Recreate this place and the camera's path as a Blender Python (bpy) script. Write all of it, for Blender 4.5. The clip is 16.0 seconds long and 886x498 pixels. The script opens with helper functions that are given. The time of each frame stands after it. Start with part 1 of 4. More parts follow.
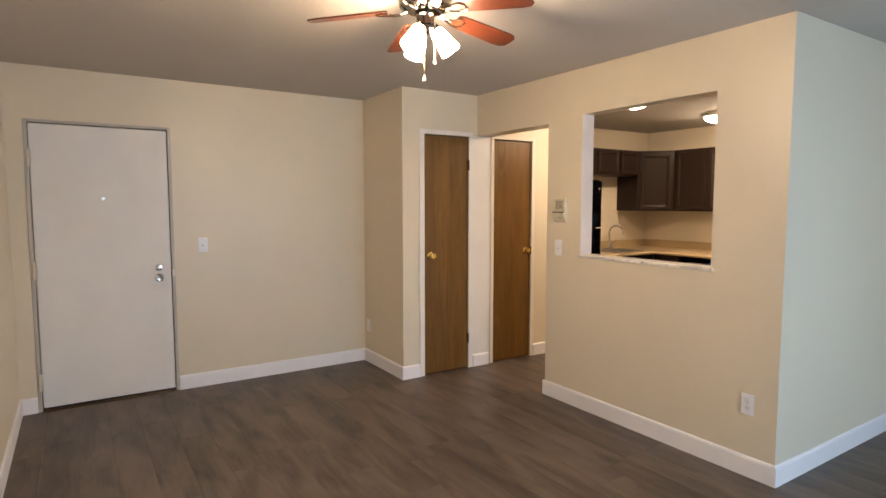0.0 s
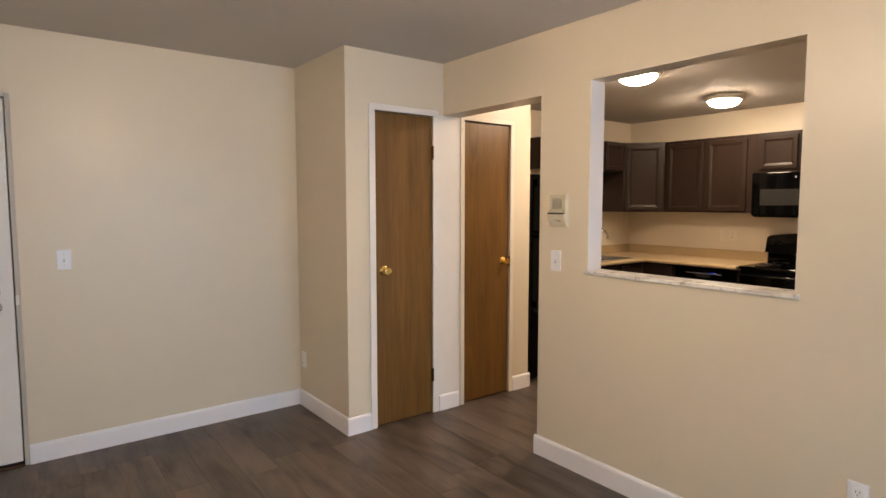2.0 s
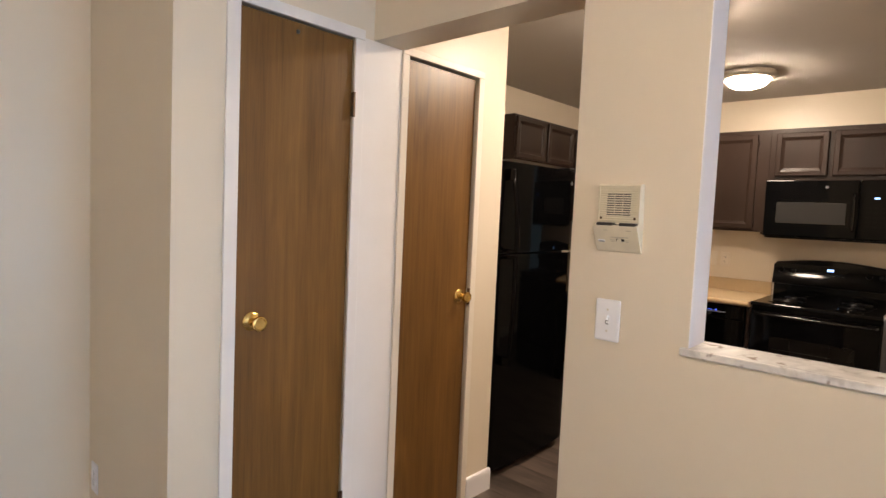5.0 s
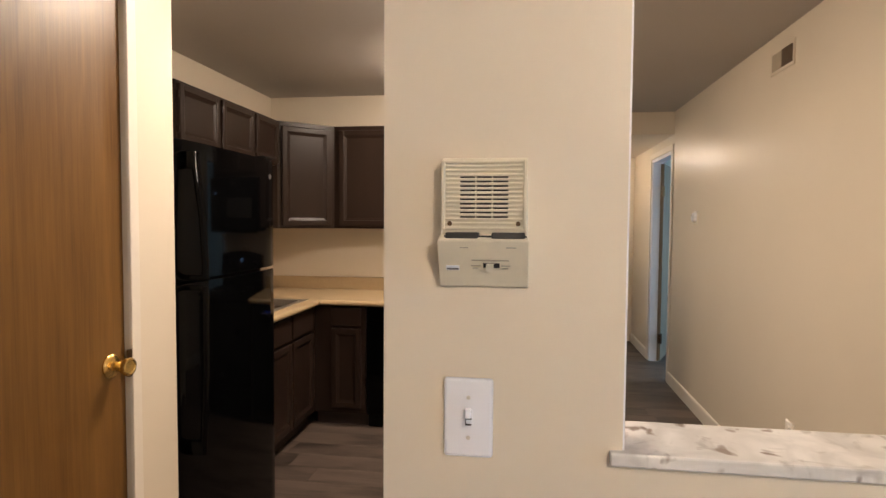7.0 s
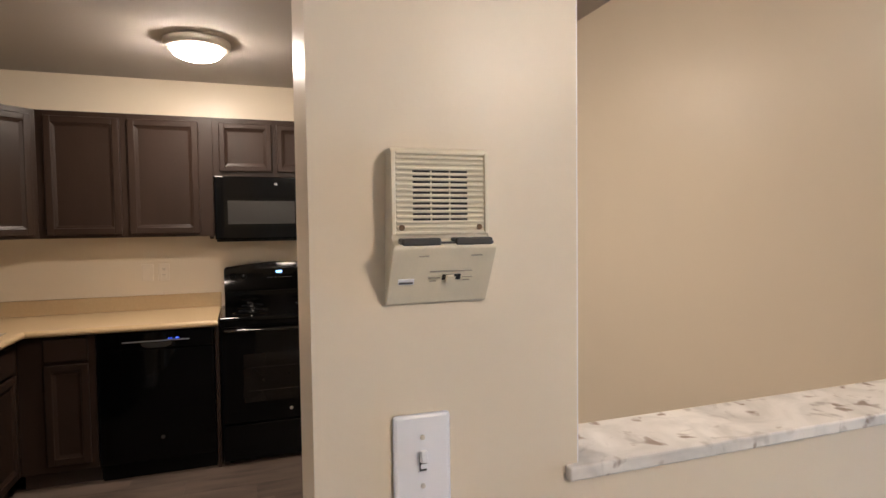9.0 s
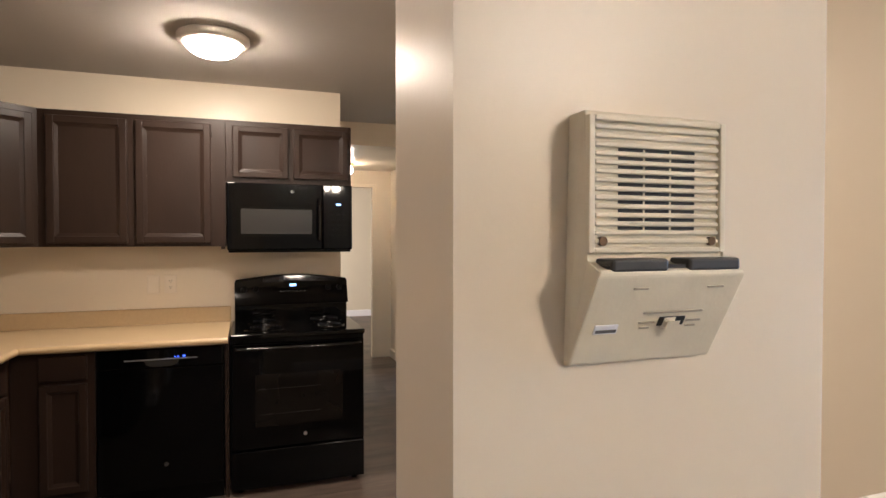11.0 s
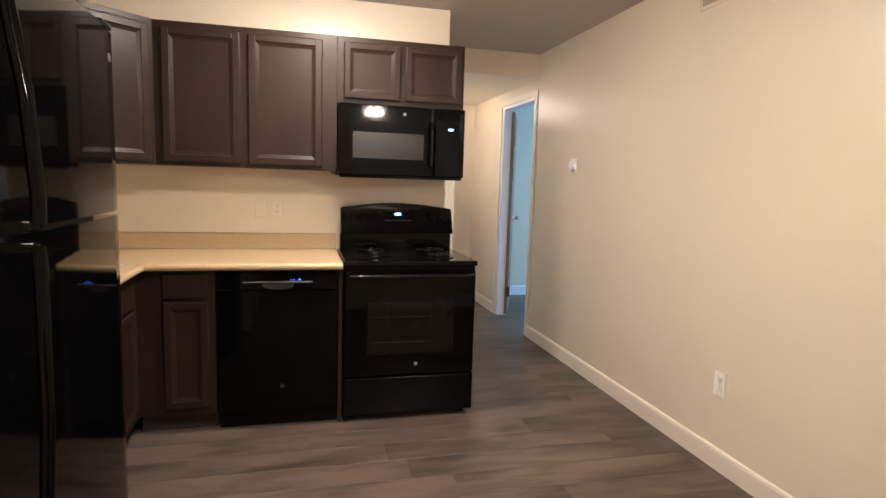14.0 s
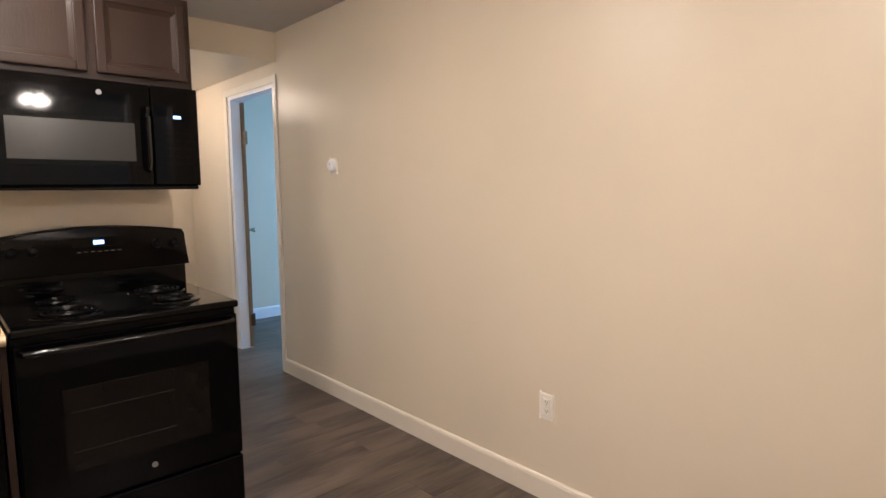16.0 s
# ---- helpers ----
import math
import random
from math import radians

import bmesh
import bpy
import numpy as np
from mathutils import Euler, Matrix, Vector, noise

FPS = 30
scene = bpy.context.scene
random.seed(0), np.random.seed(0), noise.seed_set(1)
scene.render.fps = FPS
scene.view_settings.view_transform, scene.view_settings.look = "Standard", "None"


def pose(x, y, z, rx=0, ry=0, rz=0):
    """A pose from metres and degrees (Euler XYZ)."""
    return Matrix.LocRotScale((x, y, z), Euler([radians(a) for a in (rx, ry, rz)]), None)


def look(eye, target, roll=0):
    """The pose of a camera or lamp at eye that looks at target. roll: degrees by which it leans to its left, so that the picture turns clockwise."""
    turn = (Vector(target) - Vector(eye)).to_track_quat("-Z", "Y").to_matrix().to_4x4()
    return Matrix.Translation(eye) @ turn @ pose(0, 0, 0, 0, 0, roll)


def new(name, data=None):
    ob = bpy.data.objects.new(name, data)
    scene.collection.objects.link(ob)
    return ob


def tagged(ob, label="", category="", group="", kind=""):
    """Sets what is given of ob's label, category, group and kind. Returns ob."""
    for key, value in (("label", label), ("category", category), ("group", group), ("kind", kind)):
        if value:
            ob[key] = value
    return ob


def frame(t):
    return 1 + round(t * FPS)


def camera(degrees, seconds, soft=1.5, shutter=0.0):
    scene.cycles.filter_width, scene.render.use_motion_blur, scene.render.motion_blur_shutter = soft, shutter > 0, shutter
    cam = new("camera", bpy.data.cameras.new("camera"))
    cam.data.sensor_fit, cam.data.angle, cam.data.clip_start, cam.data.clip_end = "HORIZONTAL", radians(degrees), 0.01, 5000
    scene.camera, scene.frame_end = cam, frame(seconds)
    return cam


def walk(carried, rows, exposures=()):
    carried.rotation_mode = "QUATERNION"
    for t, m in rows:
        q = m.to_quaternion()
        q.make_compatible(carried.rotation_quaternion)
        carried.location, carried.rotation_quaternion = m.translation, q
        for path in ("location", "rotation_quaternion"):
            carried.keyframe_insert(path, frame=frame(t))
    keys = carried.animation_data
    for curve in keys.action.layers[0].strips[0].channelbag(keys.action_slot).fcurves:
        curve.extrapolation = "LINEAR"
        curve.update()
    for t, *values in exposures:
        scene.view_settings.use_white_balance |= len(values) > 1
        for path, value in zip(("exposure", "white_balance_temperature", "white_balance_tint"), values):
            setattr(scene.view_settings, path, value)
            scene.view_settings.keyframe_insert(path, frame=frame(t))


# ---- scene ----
cam = camera(76.0, 16.0)
PATH = [
    (0, (0.194, 0.038, 1.513), (1.276, 1.712, 1.351), -0.0),
    (0.5, (0.273, 0.258, 1.514), (1.392, 1.91, 1.376), -0.5),
    (1, (0.45, 0.502, 1.501), (1.587, 2.137, 1.317), 0.3),
    (1.5, (0.634, 0.732, 1.495), (1.788, 2.357, 1.326), 0.8),
    (2, (0.798, 1.019, 1.494), (2.014, 2.599, 1.337), -0.0),
    (2.5, (1.014, 1.282, 1.487), (2.271, 2.833, 1.362), 0.1),
    (3, (1.228, 1.528, 1.492), (2.481, 3.083, 1.385), 1.4),
    (3.2, (1.299, 1.61, 1.511), (2.547, 3.168, 1.382), 1.3),
    (5.3, (1.887, 2.605, 1.453), (3.452, 3.843, 1.314), 2.0),
    (5.5, (1.96, 2.696, 1.462), (3.598, 3.834, 1.316), 1.1),
    (6, (2.117, 2.857, 1.447), (3.893, 3.771, 1.341), 0.5),
    (6.5, (2.297, 2.994, 1.457), (4.181, 3.653, 1.32), 0.2),
    (7, (2.443, 3.09, 1.461), (4.42, 3.379, 1.367), 0.4),
    (7.5, (2.529, 3.194, 1.475), (4.524, 3.094, 1.378), -1.1),
    (8, (2.566, 3.294, 1.472), (4.520, 2.878, 1.377), -1.7),
    (8.5, (2.590, 3.346, 1.463), (4.497, 2.752, 1.366), -1.5),
    (8.7, (2.595, 3.356, 1.462), (4.490, 2.723, 1.369), -1.1),
    (10.8, (2.863, 3.414, 1.463), (4.741, 2.729, 1.399), -0.0),
    (11, (2.899, 3.432, 1.462), (4.791, 2.783, 1.422), 0.0),
    (11.5, (2.940, 3.515, 1.461), (4.867, 2.982, 1.420), 0.5),
    (12, (2.957, 3.648, 1.424), (4.905, 3.193, 1.409), -0.5),
    (12.5, (2.974, 3.771, 1.415), (4.932, 3.369, 1.357), -0.8),
    (13, (2.949, 3.840, 1.387), (4.904, 3.443, 1.240), 0.7),
    (13.5, (2.98, 3.828, 1.368), (4.921, 3.393, 1.161), 1.6),
    (14, (3.175, 3.756, 1.357), (5.102, 3.273, 1.125), 1.7),
    (14.5, (3.35, 3.72, 1.364), (5.255, 3.15, 1.152), 1.9),
    (15, (3.571, 3.731, 1.343), (5.385, 2.914, 1.138), 1.2),
    (15.5, (3.763, 3.774, 1.359), (5.417, 2.666, 1.164), -0.1),
    (16, (3.981, 3.699, 1.368), (5.452, 2.361, 1.154), -0.5),
]
walk(cam, [(t, look(eye, target, roll)) for t, eye, target, roll in PATH],
     [(0, 0.18, 7450, 14), (2, 0.19, 7000, 13), (3.2, 0.20, 6700, 14), (5.5, 0.35, 6350, 13), (7, 0.38, 6250, 13), (8.5, 0.28, 5900, 12), (11, 0.45, 5900, 12), (11.6, 0.68, 5700, 11), (12.5, 0.74, 5700, 12), (14, 0.92, 5750, 12), (14.6, 0.92, 5700, 13), (15.5, 0.82, 5650, 13), (16, 0.78, 5650, 13)])

# ---- world and light ----
world = bpy.data.worlds.new("sky")
scene.world = world
world.use_nodes = True
wn = world.node_tree
sky = wn.nodes.new("ShaderNodeTexSky")
sky.sky_type, sky.sun_disc = "NISHITA", False
sky.sun_elevation, sky.sun_rotation = radians(38), radians(150)
wn.nodes["Background"].inputs[1].default_value = 0.10
wn.links.new(sky.outputs[0], wn.nodes["Background"].inputs[0])

LAMP = (1.0, 0.81, 0.61)      # warm bulbs
DAY = (0.45, 0.70, 1.0)       # skylight


def area_lamp(name, at, target, w, h, watts, colour):
    d = bpy.data.lights.new(name, "AREA")
    d.shape, d.size, d.size_y, d.energy, d.color = "RECTANGLE", w, h, watts, colour
    o = new(name, d)
    o.matrix_world = look(at, target)
    return o


# skylight at openings out of view; the warm far-room lamp is added fill
area_lamp("daylight", (2.6, -1.72, 1.15), (2.6, 3, 0.80), 2.2, 1.9, 58, DAY)
area_lamp("daylight", (8.2, -1.72, 1.5), (8.6, 2, 1.0), 1.5, 1.2, 55, (0.30, 0.62, 1.0))
area_lamp("daylight", (11.6, 4.42, 1.5), (11.6, 0, 1.2), 1.6, 1.3, 92, (1.0, 0.90, 0.76))

# ---- materials ----


def mat(name, base, rough=0.5, metal=0.0, bump=0.0, bump_scale=200.0, vary=0.06, vary_scale=2.0, spec=0.5, coat=0.0, stretch=(1, 1, 1), rvary=0.0):
    """Surface with slow tone variation, fine relief and uneven gloss, in world metres."""
    m = bpy.data.materials.new(name)
    m.use_nodes = True
    nt = m.node_tree
    b = nt.nodes["Principled BSDF"]
    b.inputs["Roughness"].default_value, b.inputs["Metallic"].default_value = rough, metal
    b.inputs["Specular IOR Level"].default_value = spec
    b.inputs["Coat Weight"].default_value = coat
    geo = nt.nodes.new("ShaderNodeNewGeometry")
    mp = nt.nodes.new("ShaderNodeMapping")
    mp.inputs["Scale"].default_value = stretch
    nt.links.new(geo.outputs["Position"], mp.inputs[0])
    n1 = nt.nodes.new("ShaderNodeTexNoise")
    n1.inputs["Scale"].default_value, n1.inputs["Detail"].default_value = vary_scale, 5
    nt.links.new(mp.outputs[0], n1.inputs["Vector"])
    cr = nt.nodes.new("ShaderNodeValToRGB")
    cr.color_ramp.elements[0].position, cr.color_ramp.elements[1].position = 0.3, 0.7
    cr.color_ramp.elements[0].color = (*[c * (1 - vary) for c in base], 1)
    cr.color_ramp.elements[1].color = (*[min(1, c * (1 + vary)) for c in base], 1)
    nt.links.new(n1.outputs["Fac"], cr.inputs[0])
    nt.links.new(cr.outputs[0], b.inputs["Base Color"])
    if rvary:
        mr = nt.nodes.new("ShaderNodeMapRange")
        mr.inputs["To Min"].default_value, mr.inputs["To Max"].default_value = rough - rvary, rough + rvary
        n3 = nt.nodes.new("ShaderNodeTexNoise")
        n3.inputs["Scale"].default_value, n3.inputs["Detail"].default_value = 9.0, 4
        nt.links.new(geo.outputs["Position"], n3.inputs["Vector"])
        nt.links.new(n3.outputs["Fac"], mr.inputs["Value"])
        nt.links.new(mr.outputs[0], b.inputs["Roughness"])
    if bump:
        n2 = nt.nodes.new("ShaderNodeTexNoise")
        n2.inputs["Scale"].default_value, n2.inputs["Detail"].default_value = bump_scale, 3
        nt.links.new(mp.outputs[0], n2.inputs["Vector"])
        bp = nt.nodes.new("ShaderNodeBump")
        bp.inputs["Strength"].default_value, bp.inputs["Distance"].default_value = bump, 0.002
        nt.links.new(n2.outputs["Fac"], bp.inputs["Height"])
        nt.links.new(bp.outputs[0], b.inputs["Normal"])
    return m


def glow(name, colour, strength, base=(0.8, 0.8, 0.8)):
    m = bpy.data.materials.new(name)
    m.use_nodes = True
    b = m.node_tree.nodes["Principled BSDF"]
    b.inputs["Base Color"].default_value = (*base, 1)
    b.inputs["Roughness"].default_value = 0.3
    b.inputs["Emission Color"].default_value = (*colour, 1)
    b.inputs["Emission Strength"].default_value = strength
    return m


def wood(name, dark, light, along, scale=1.0, rough=0.4, piecewise=False, streak=0.5, broad=(8, 1.1, 6), lo=0.36, hi=0.70, knots=0.0):
    """Grained wood or wood-look vinyl; the grain runs along axis 0, 1 or 2."""
    m = bpy.data.materials.new(name)
    m.use_nodes = True
    nt = m.node_tree
    b = nt.nodes["Principled BSDF"]
    geo = nt.nodes.new("ShaderNodeNewGeometry")
    vec = geo.outputs["Position"]
    tone = None
    if piecewise:
        oi = nt.nodes.new("ShaderNodeObjectInfo")
        add = nt.nodes.new("ShaderNodeMath")
        nt.links.new(oi.outputs["Random"], add.inputs[0])
        nt.links.new(geo.outputs["Random Per Island"], add.inputs[1])
        fr = nt.nodes.new("ShaderNodeMath")
        fr.operation = "FRACT"
        nt.links.new(add.outputs[0], fr.inputs[0])
        tone = fr.outputs[0]
        mul = nt.nodes.new("ShaderNodeMath")
        mul.operation, mul.inputs[1].default_value = "MULTIPLY", 37.0
        nt.links.new(tone, mul.inputs[0])
        va = nt.nodes.new("ShaderNodeVectorMath")
        nt.links.new(vec, va.inputs[0])
        nt.links.new(mul.outputs[0], va.inputs[1])
        vec = va.outputs[0]
    outs = []
    for cross, lengthwise, detail in (broad, (60 * scale, 2.5 * scale, 4), (330 * scale, 9 * scale, 2)):
        mp = nt.nodes.new("ShaderNodeMapping")
        s = [cross] * 3
        s[along] = lengthwise
        mp.inputs["Scale"].default_value = s
        nt.links.new(vec, mp.inputs[0])
        n = nt.nodes.new("ShaderNodeTexNoise")
        n.inputs["Scale"].default_value, n.inputs["Detail"].default_value, n.inputs["Distortion"].default_value = 1.0, detail, 0.6
        nt.links.new(mp.outputs[0], n.inputs["Vector"])
        outs.append(n.outputs["Fac"])
    mix1 = nt.nodes.new("ShaderNodeMix")
    mix1.inputs[0].default_value = 1 - streak
    nt.links.new(outs[0], mix1.inputs[2]), nt.links.new(outs[1], mix1.inputs[3])
    mix2 = nt.nodes.new("ShaderNodeMix")
    mix2.inputs[0].default_value = 0.22
    nt.links.new(mix1.outputs[0], mix2.inputs[2]), nt.links.new(outs[2], mix2.inputs[3])
    val = mix2.outputs[0]
    if tone is not None:
        ma = nt.nodes.new("ShaderNodeMath")
        ma.operation, ma.inputs[1].default_value = "MULTIPLY_ADD", 0.065
        nt.links.new(tone, ma.inputs[0]), nt.links.new(val, ma.inputs[2])
        val = ma.outputs[0]
    if knots:
        mp = nt.nodes.new("ShaderNodeMapping")
        s = [4.2] * 3
        s[along] = 0.85
        mp.inputs["Scale"].default_value, mp.inputs["Location"].default_value = s, (0.35, 0.0, 0.22)
        nt.links.new(vec, mp.inputs[0])
        vo = nt.nodes.new("ShaderNodeTexVoronoi")
        vo.inputs["Scale"].default_value = 1.0
        nt.links.new(mp.outputs[0], vo.inputs["Vector"])
        ring = nt.nodes.new("ShaderNodeMath")
        ring.operation, ring.inputs[1].default_value = "MULTIPLY", 55.0
        nt.links.new(vo.outputs["Distance"], ring.inputs[0])
        sn = nt.nodes.new("ShaderNodeMath")
        sn.operation = "SINE"
        nt.links.new(ring.outputs[0], sn.inputs[0])
        mask = nt.nodes.new("ShaderNodeMapRange")
        mask.inputs["From Min"].default_value, mask.inputs["From Max"].default_value = 0.08, 0.42
        mask.inputs["To Min"].default_value, mask.inputs["To Max"].default_value = knots, 0.0
        nt.links.new(vo.outputs["Distance"], mask.inputs["Value"])
        km = nt.nodes.new("ShaderNodeMath")
        km.operation = "MULTIPLY"
        nt.links.new(sn.outputs[0], km.inputs[0]), nt.links.new(mask.outputs[0], km.inputs[1])
        ks = nt.nodes.new("ShaderNodeMath")
        ks.operation = "SUBTRACT"
        nt.links.new(val, ks.inputs[0]), nt.links.new(km.outputs[0], ks.inputs[1])
        val = ks.outputs[0]
    cr = nt.nodes.new("ShaderNodeValToRGB")
    cr.color_ramp.elements[0].position, cr.color_ramp.elements[1].position = lo, hi
    cr.color_ramp.elements[0].color, cr.color_ramp.elements[1].color = (*dark, 1), (*light, 1)
    nt.links.new(val, cr.inputs[0])
    nt.links.new(cr.outputs[0], b.inputs["Base Color"])
    mr = nt.nodes.new("ShaderNodeMapRange")
    mr.inputs["To Min"].default_value, mr.inputs["To Max"].default_value = rough - 0.08, rough + 0.12
    nt.links.new(outs[1], mr.inputs["Value"]), nt.links.new(mr.outputs[0], b.inputs["Roughness"])
    bp = nt.nodes.new("ShaderNodeBump")
    bp.inputs["Strength"].default_value, bp.inputs["Distance"].default_value = 0.15, 0.001
    nt.links.new(outs[2], bp.inputs["Height"]), nt.links.new(bp.outputs[0], b.inputs["Normal"])
    return m


def marble(name):
    m = bpy.data.materials.new(name)
    m.use_nodes = True
    nt = m.node_tree
    b = nt.nodes["Principled BSDF"]
    b.inputs["Roughness"].default_value = 0.25
    geo = nt.nodes.new("ShaderNodeNewGeometry")
    last = None
    for scale, detail, warp, lo, hi, tint in ((7.0, 4, 1.0, 0.47, 0.66, (0.62, 0.60, 0.57)), (24.0, 2, 0.5, 0.60, 0.70, (0.33, 0.27, 0.23)), (14.0, 4, 1.2, 0.60, 0.72, (0.50, 0.47, 0.44))):
        n = nt.nodes.new("ShaderNodeTexNoise")
        n.inputs["Scale"].default_value, n.inputs["Detail"].default_value, n.inputs["Distortion"].default_value = scale, detail, warp
        nt.links.new(geo.outputs["Position"], n.inputs["Vector"])
        r = nt.nodes.new("ShaderNodeMapRange")
        r.inputs["From Min"].default_value, r.inputs["From Max"].default_value = lo, hi
        nt.links.new(n.outputs["Fac"], r.inputs["Value"])
        mx = nt.nodes.new("ShaderNodeMix")
        mx.data_type = "RGBA"
        mx.inputs[6].default_value = (0.86, 0.83, 0.79, 1)
        mx.inputs[7].default_value = (*tint, 1)
        nt.links.new(r.outputs[0], mx.inputs[0])
        if last is not None:
            nt.links.new(last, mx.inputs[6])
        last = mx.outputs[2]
    nt.links.new(last, b.inputs["Base Color"])
    return m


M_WALL = mat("cream_paint", (0.740, 0.652, 0.523), 0.35, bump=0.10, bump_scale=110, vary=0.025, vary_scale=1.3, spec=0.36, rvary=0.05)
M_FANMETAL = mat("polished_fan_metal", (0.26, 0.235, 0.20), 0.12, metal=1.0)
M_CASE = mat("off_white_casing_paint", (0.85, 0.81, 0.77), 0.38, bump=0.12, bump_scale=60, vary=0.025, vary_scale=5)
M_CREAMT = mat("cream_trim_paint", (0.80, 0.73, 0.63), 0.38, bump=0.1, bump_scale=60, vary=0.03, vary_scale=4)
M_HINGE = mat("dark_painted_hinge", (0.024, 0.015, 0.011), 0.45, spec=0.15, vary=0.1)
M_FRAME = mat("grey_frame_paint", (0.50, 0.46, 0.41), 0.4, vary=0.04, vary_scale=8)
# off-white ceiling; the weak light on it is put into a darker colour
M_CEIL = mat("dimmed_ceiling_paint", (0.55, 0.51, 0.47), 0.85, bump=0.6, bump_scale=120, vary=0.04, vary_scale=1.0)
# white trim with a faint daylight tint mixed into its colour
M_TRIM = mat("daylight_tinted_white_trim", (0.88, 0.86, 0.89), 0.38, bump=0.12, bump_scale=60, vary=0.02, vary_scale=4)
M_DOORW = mat("white_door_paint", (0.80, 0.77, 0.75), 0.45, bump=0.1, bump_scale=90, vary=0.03, vary_scale=3)
M_PLATE = mat("white_plastic", (0.88, 0.88, 0.92), 0.3, vary=0.01)
M_PLATE2 = mat("ivory_plastic", (0.72, 0.66, 0.54), 0.35, vary=0.02, vary_scale=20)
M_IVORY = mat("aged_ivory_plastic", (0.74, 0.67, 0.52), 0.42, bump=0.1, bump_scale=300, vary=0.05, vary_scale=25)
M_GREYP = mat("grey_plastic", (0.034, 0.032, 0.030), 0.4, vary=0.08, vary_scale=30)
M_DARK = mat("dark_void", (0.012, 0.011, 0.010), 0.7)
M_ESP = mat("espresso_cabinet_paint", (0.0255, 0.0156, 0.0116), 0.34, spec=0.18, bump=0.25, bump_scale=140, vary=0.14, vary_scale=7, stretch=(1, 1, 0.25), rvary=0.06)
M_WORN = mat("worn_brass_hinge", (0.34, 0.27, 0.17), 0.5, metal=0.7, vary=0.2, vary_scale=60)
M_HANDLE = mat("moulded_black_handle", (0.002, 0.002, 0.0022), 0.10, spec=0.5, vary=0.1)
M_ESPIN = mat("cabinet_underside", (0.035, 0.022, 0.017), 0.6, vary=0.1)
M_LAM = mat("tan_laminate", (0.50, 0.37, 0.215), 0.38, bump=0.1, bump_scale=300, vary=0.035, vary_scale=60)
M_BLACK = mat("gloss_black_enamel", (0.0014, 0.0014, 0.0016), 0.05, spec=0.13, vary=0.1, rvary=0.02)
M_BLACKG = mat("polished_black_enamel", (0.0015, 0.0015, 0.0016), 0.07, spec=0.17, vary=0.1, rvary=0.03)
M_BLACKT = mat("textured_black", (0.0018, 0.0018, 0.002), 0.28, spec=0.11, bump=0.25, bump_scale=500, vary=0.1)
M_GLASSB = mat("smoked_oven_glass", (0.0016, 0.0016, 0.0016), 0.04, spec=0.17)
M_OVENW = mat("oven_window_glass", (0.0062, 0.0052, 0.0046), 0.08, spec=0.2, vary=0.15, vary_scale=6)
M_MWIN = mat("perforated_screen_glass", (0.029, 0.028, 0.027), 0.2, spec=0.2, vary=0.05)
M_BRASS = mat("polished_brass", (0.86, 0.60, 0.21), 0.24, metal=1.0, vary=0.05, vary_scale=40)
M_CHROME = mat("chrome", (0.75, 0.75, 0.76), 0.09, metal=1.0)
M_STEEL = mat("brushed_steel", (0.66, 0.64, 0.61), 0.38, metal=1.0, vary=0.06, vary_scale=80, stretch=(1, 6, 1))
M_NICKEL = mat("brushed_nickel", (0.72, 0.67, 0.61), 0.45, metal=0.6)
M_BRONZE = mat("dark_bronze_hinge", (0.14, 0.09, 0.055), 0.35, metal=1.0)
M_TAN = wood("raw_door_edge", (0.22, 0.14, 0.08), (0.36, 0.25, 0.16), 2, 1.0, 0.6)
M_OAK = wood("brown_oak_veneer", (0.108, 0.048, 0.0105), (0.240, 0.117, 0.027), 2, 0.8, 0.38, streak=0.52, lo=0.35, hi=0.72, knots=0.02)
M_OAK2 = wood("knotty_oak_veneer", (0.108, 0.048, 0.0105), (0.240, 0.117, 0.027), 2, 0.8, 0.36, streak=0.52, lo=0.35, hi=0.72, knots=0.11)
M_FLOOR = wood("grey_brown_vinyl", (0.024, 0.0174, 0.0136), (0.138, 0.103, 0.083), 1, 0.75, 0.40, True, 0.72, (8, 2.0, 4), 0.38, 0.63)
M_CHERRY = wood("cherry_blade", (0.080, 0.019, 0.0085), (0.120, 0.030, 0.013), 0, 1.2, 0.3)
M_MARBLE = marble("veined_marble")
M_SHADE = glow("lit_frosted_shade", LAMP, 195.0)
M_DOME = glow("lit_dome_glass", LAMP, 119.0)
M_DOME2 = glow("lit_dome_glass_near_doorway", LAMP, 132.0)
M_GLOBE = glow("lit_hall_globe", LAMP, 56.0)
M_BLUE = glow("blue_display", (0.05, 0.12, 1.0), 4.0, (0.1, 0.1, 0.2))
M_CYAN = glow("pale_display", (0.30, 0.55, 1.0), 2.5, (0.1, 0.1, 0.2))
M_INK = mat("faint_print", (0.42, 0.37, 0.29), 0.6)
M_GREYMARK = mat("silver_mark", (0.5, 0.5, 0.52), 0.3, metal=1.0)
M_BADGE2 = mat("pale_grey_print", (0.22, 0.22, 0.23), 0.4, spec=0.2)
M_BADGE = mat("grey_badge", (0.10, 0.10, 0.10), 0.4)
M_RACK = mat("dim_rack", (0.024, 0.022, 0.020), 0.5, spec=0.2)
M_PALEP = mat("pale_cream_plate", (0.86, 0.82, 0.75), 0.35, vary=0.02, vary_scale=20)
M_CREAMP = mat("painted_over_plate", (0.76, 0.68, 0.57), 0.35, vary=0.02, vary_scale=20)
# emission stands in for outside daylight coming through the peephole
M_LENS = glow("lens_daylight_glow", (0.55, 0.85, 1.0), 2.2)
M_VENT = mat("brown_louvre", (0.15, 0.105, 0.065), 0.6, vary=0.1, vary_scale=30)
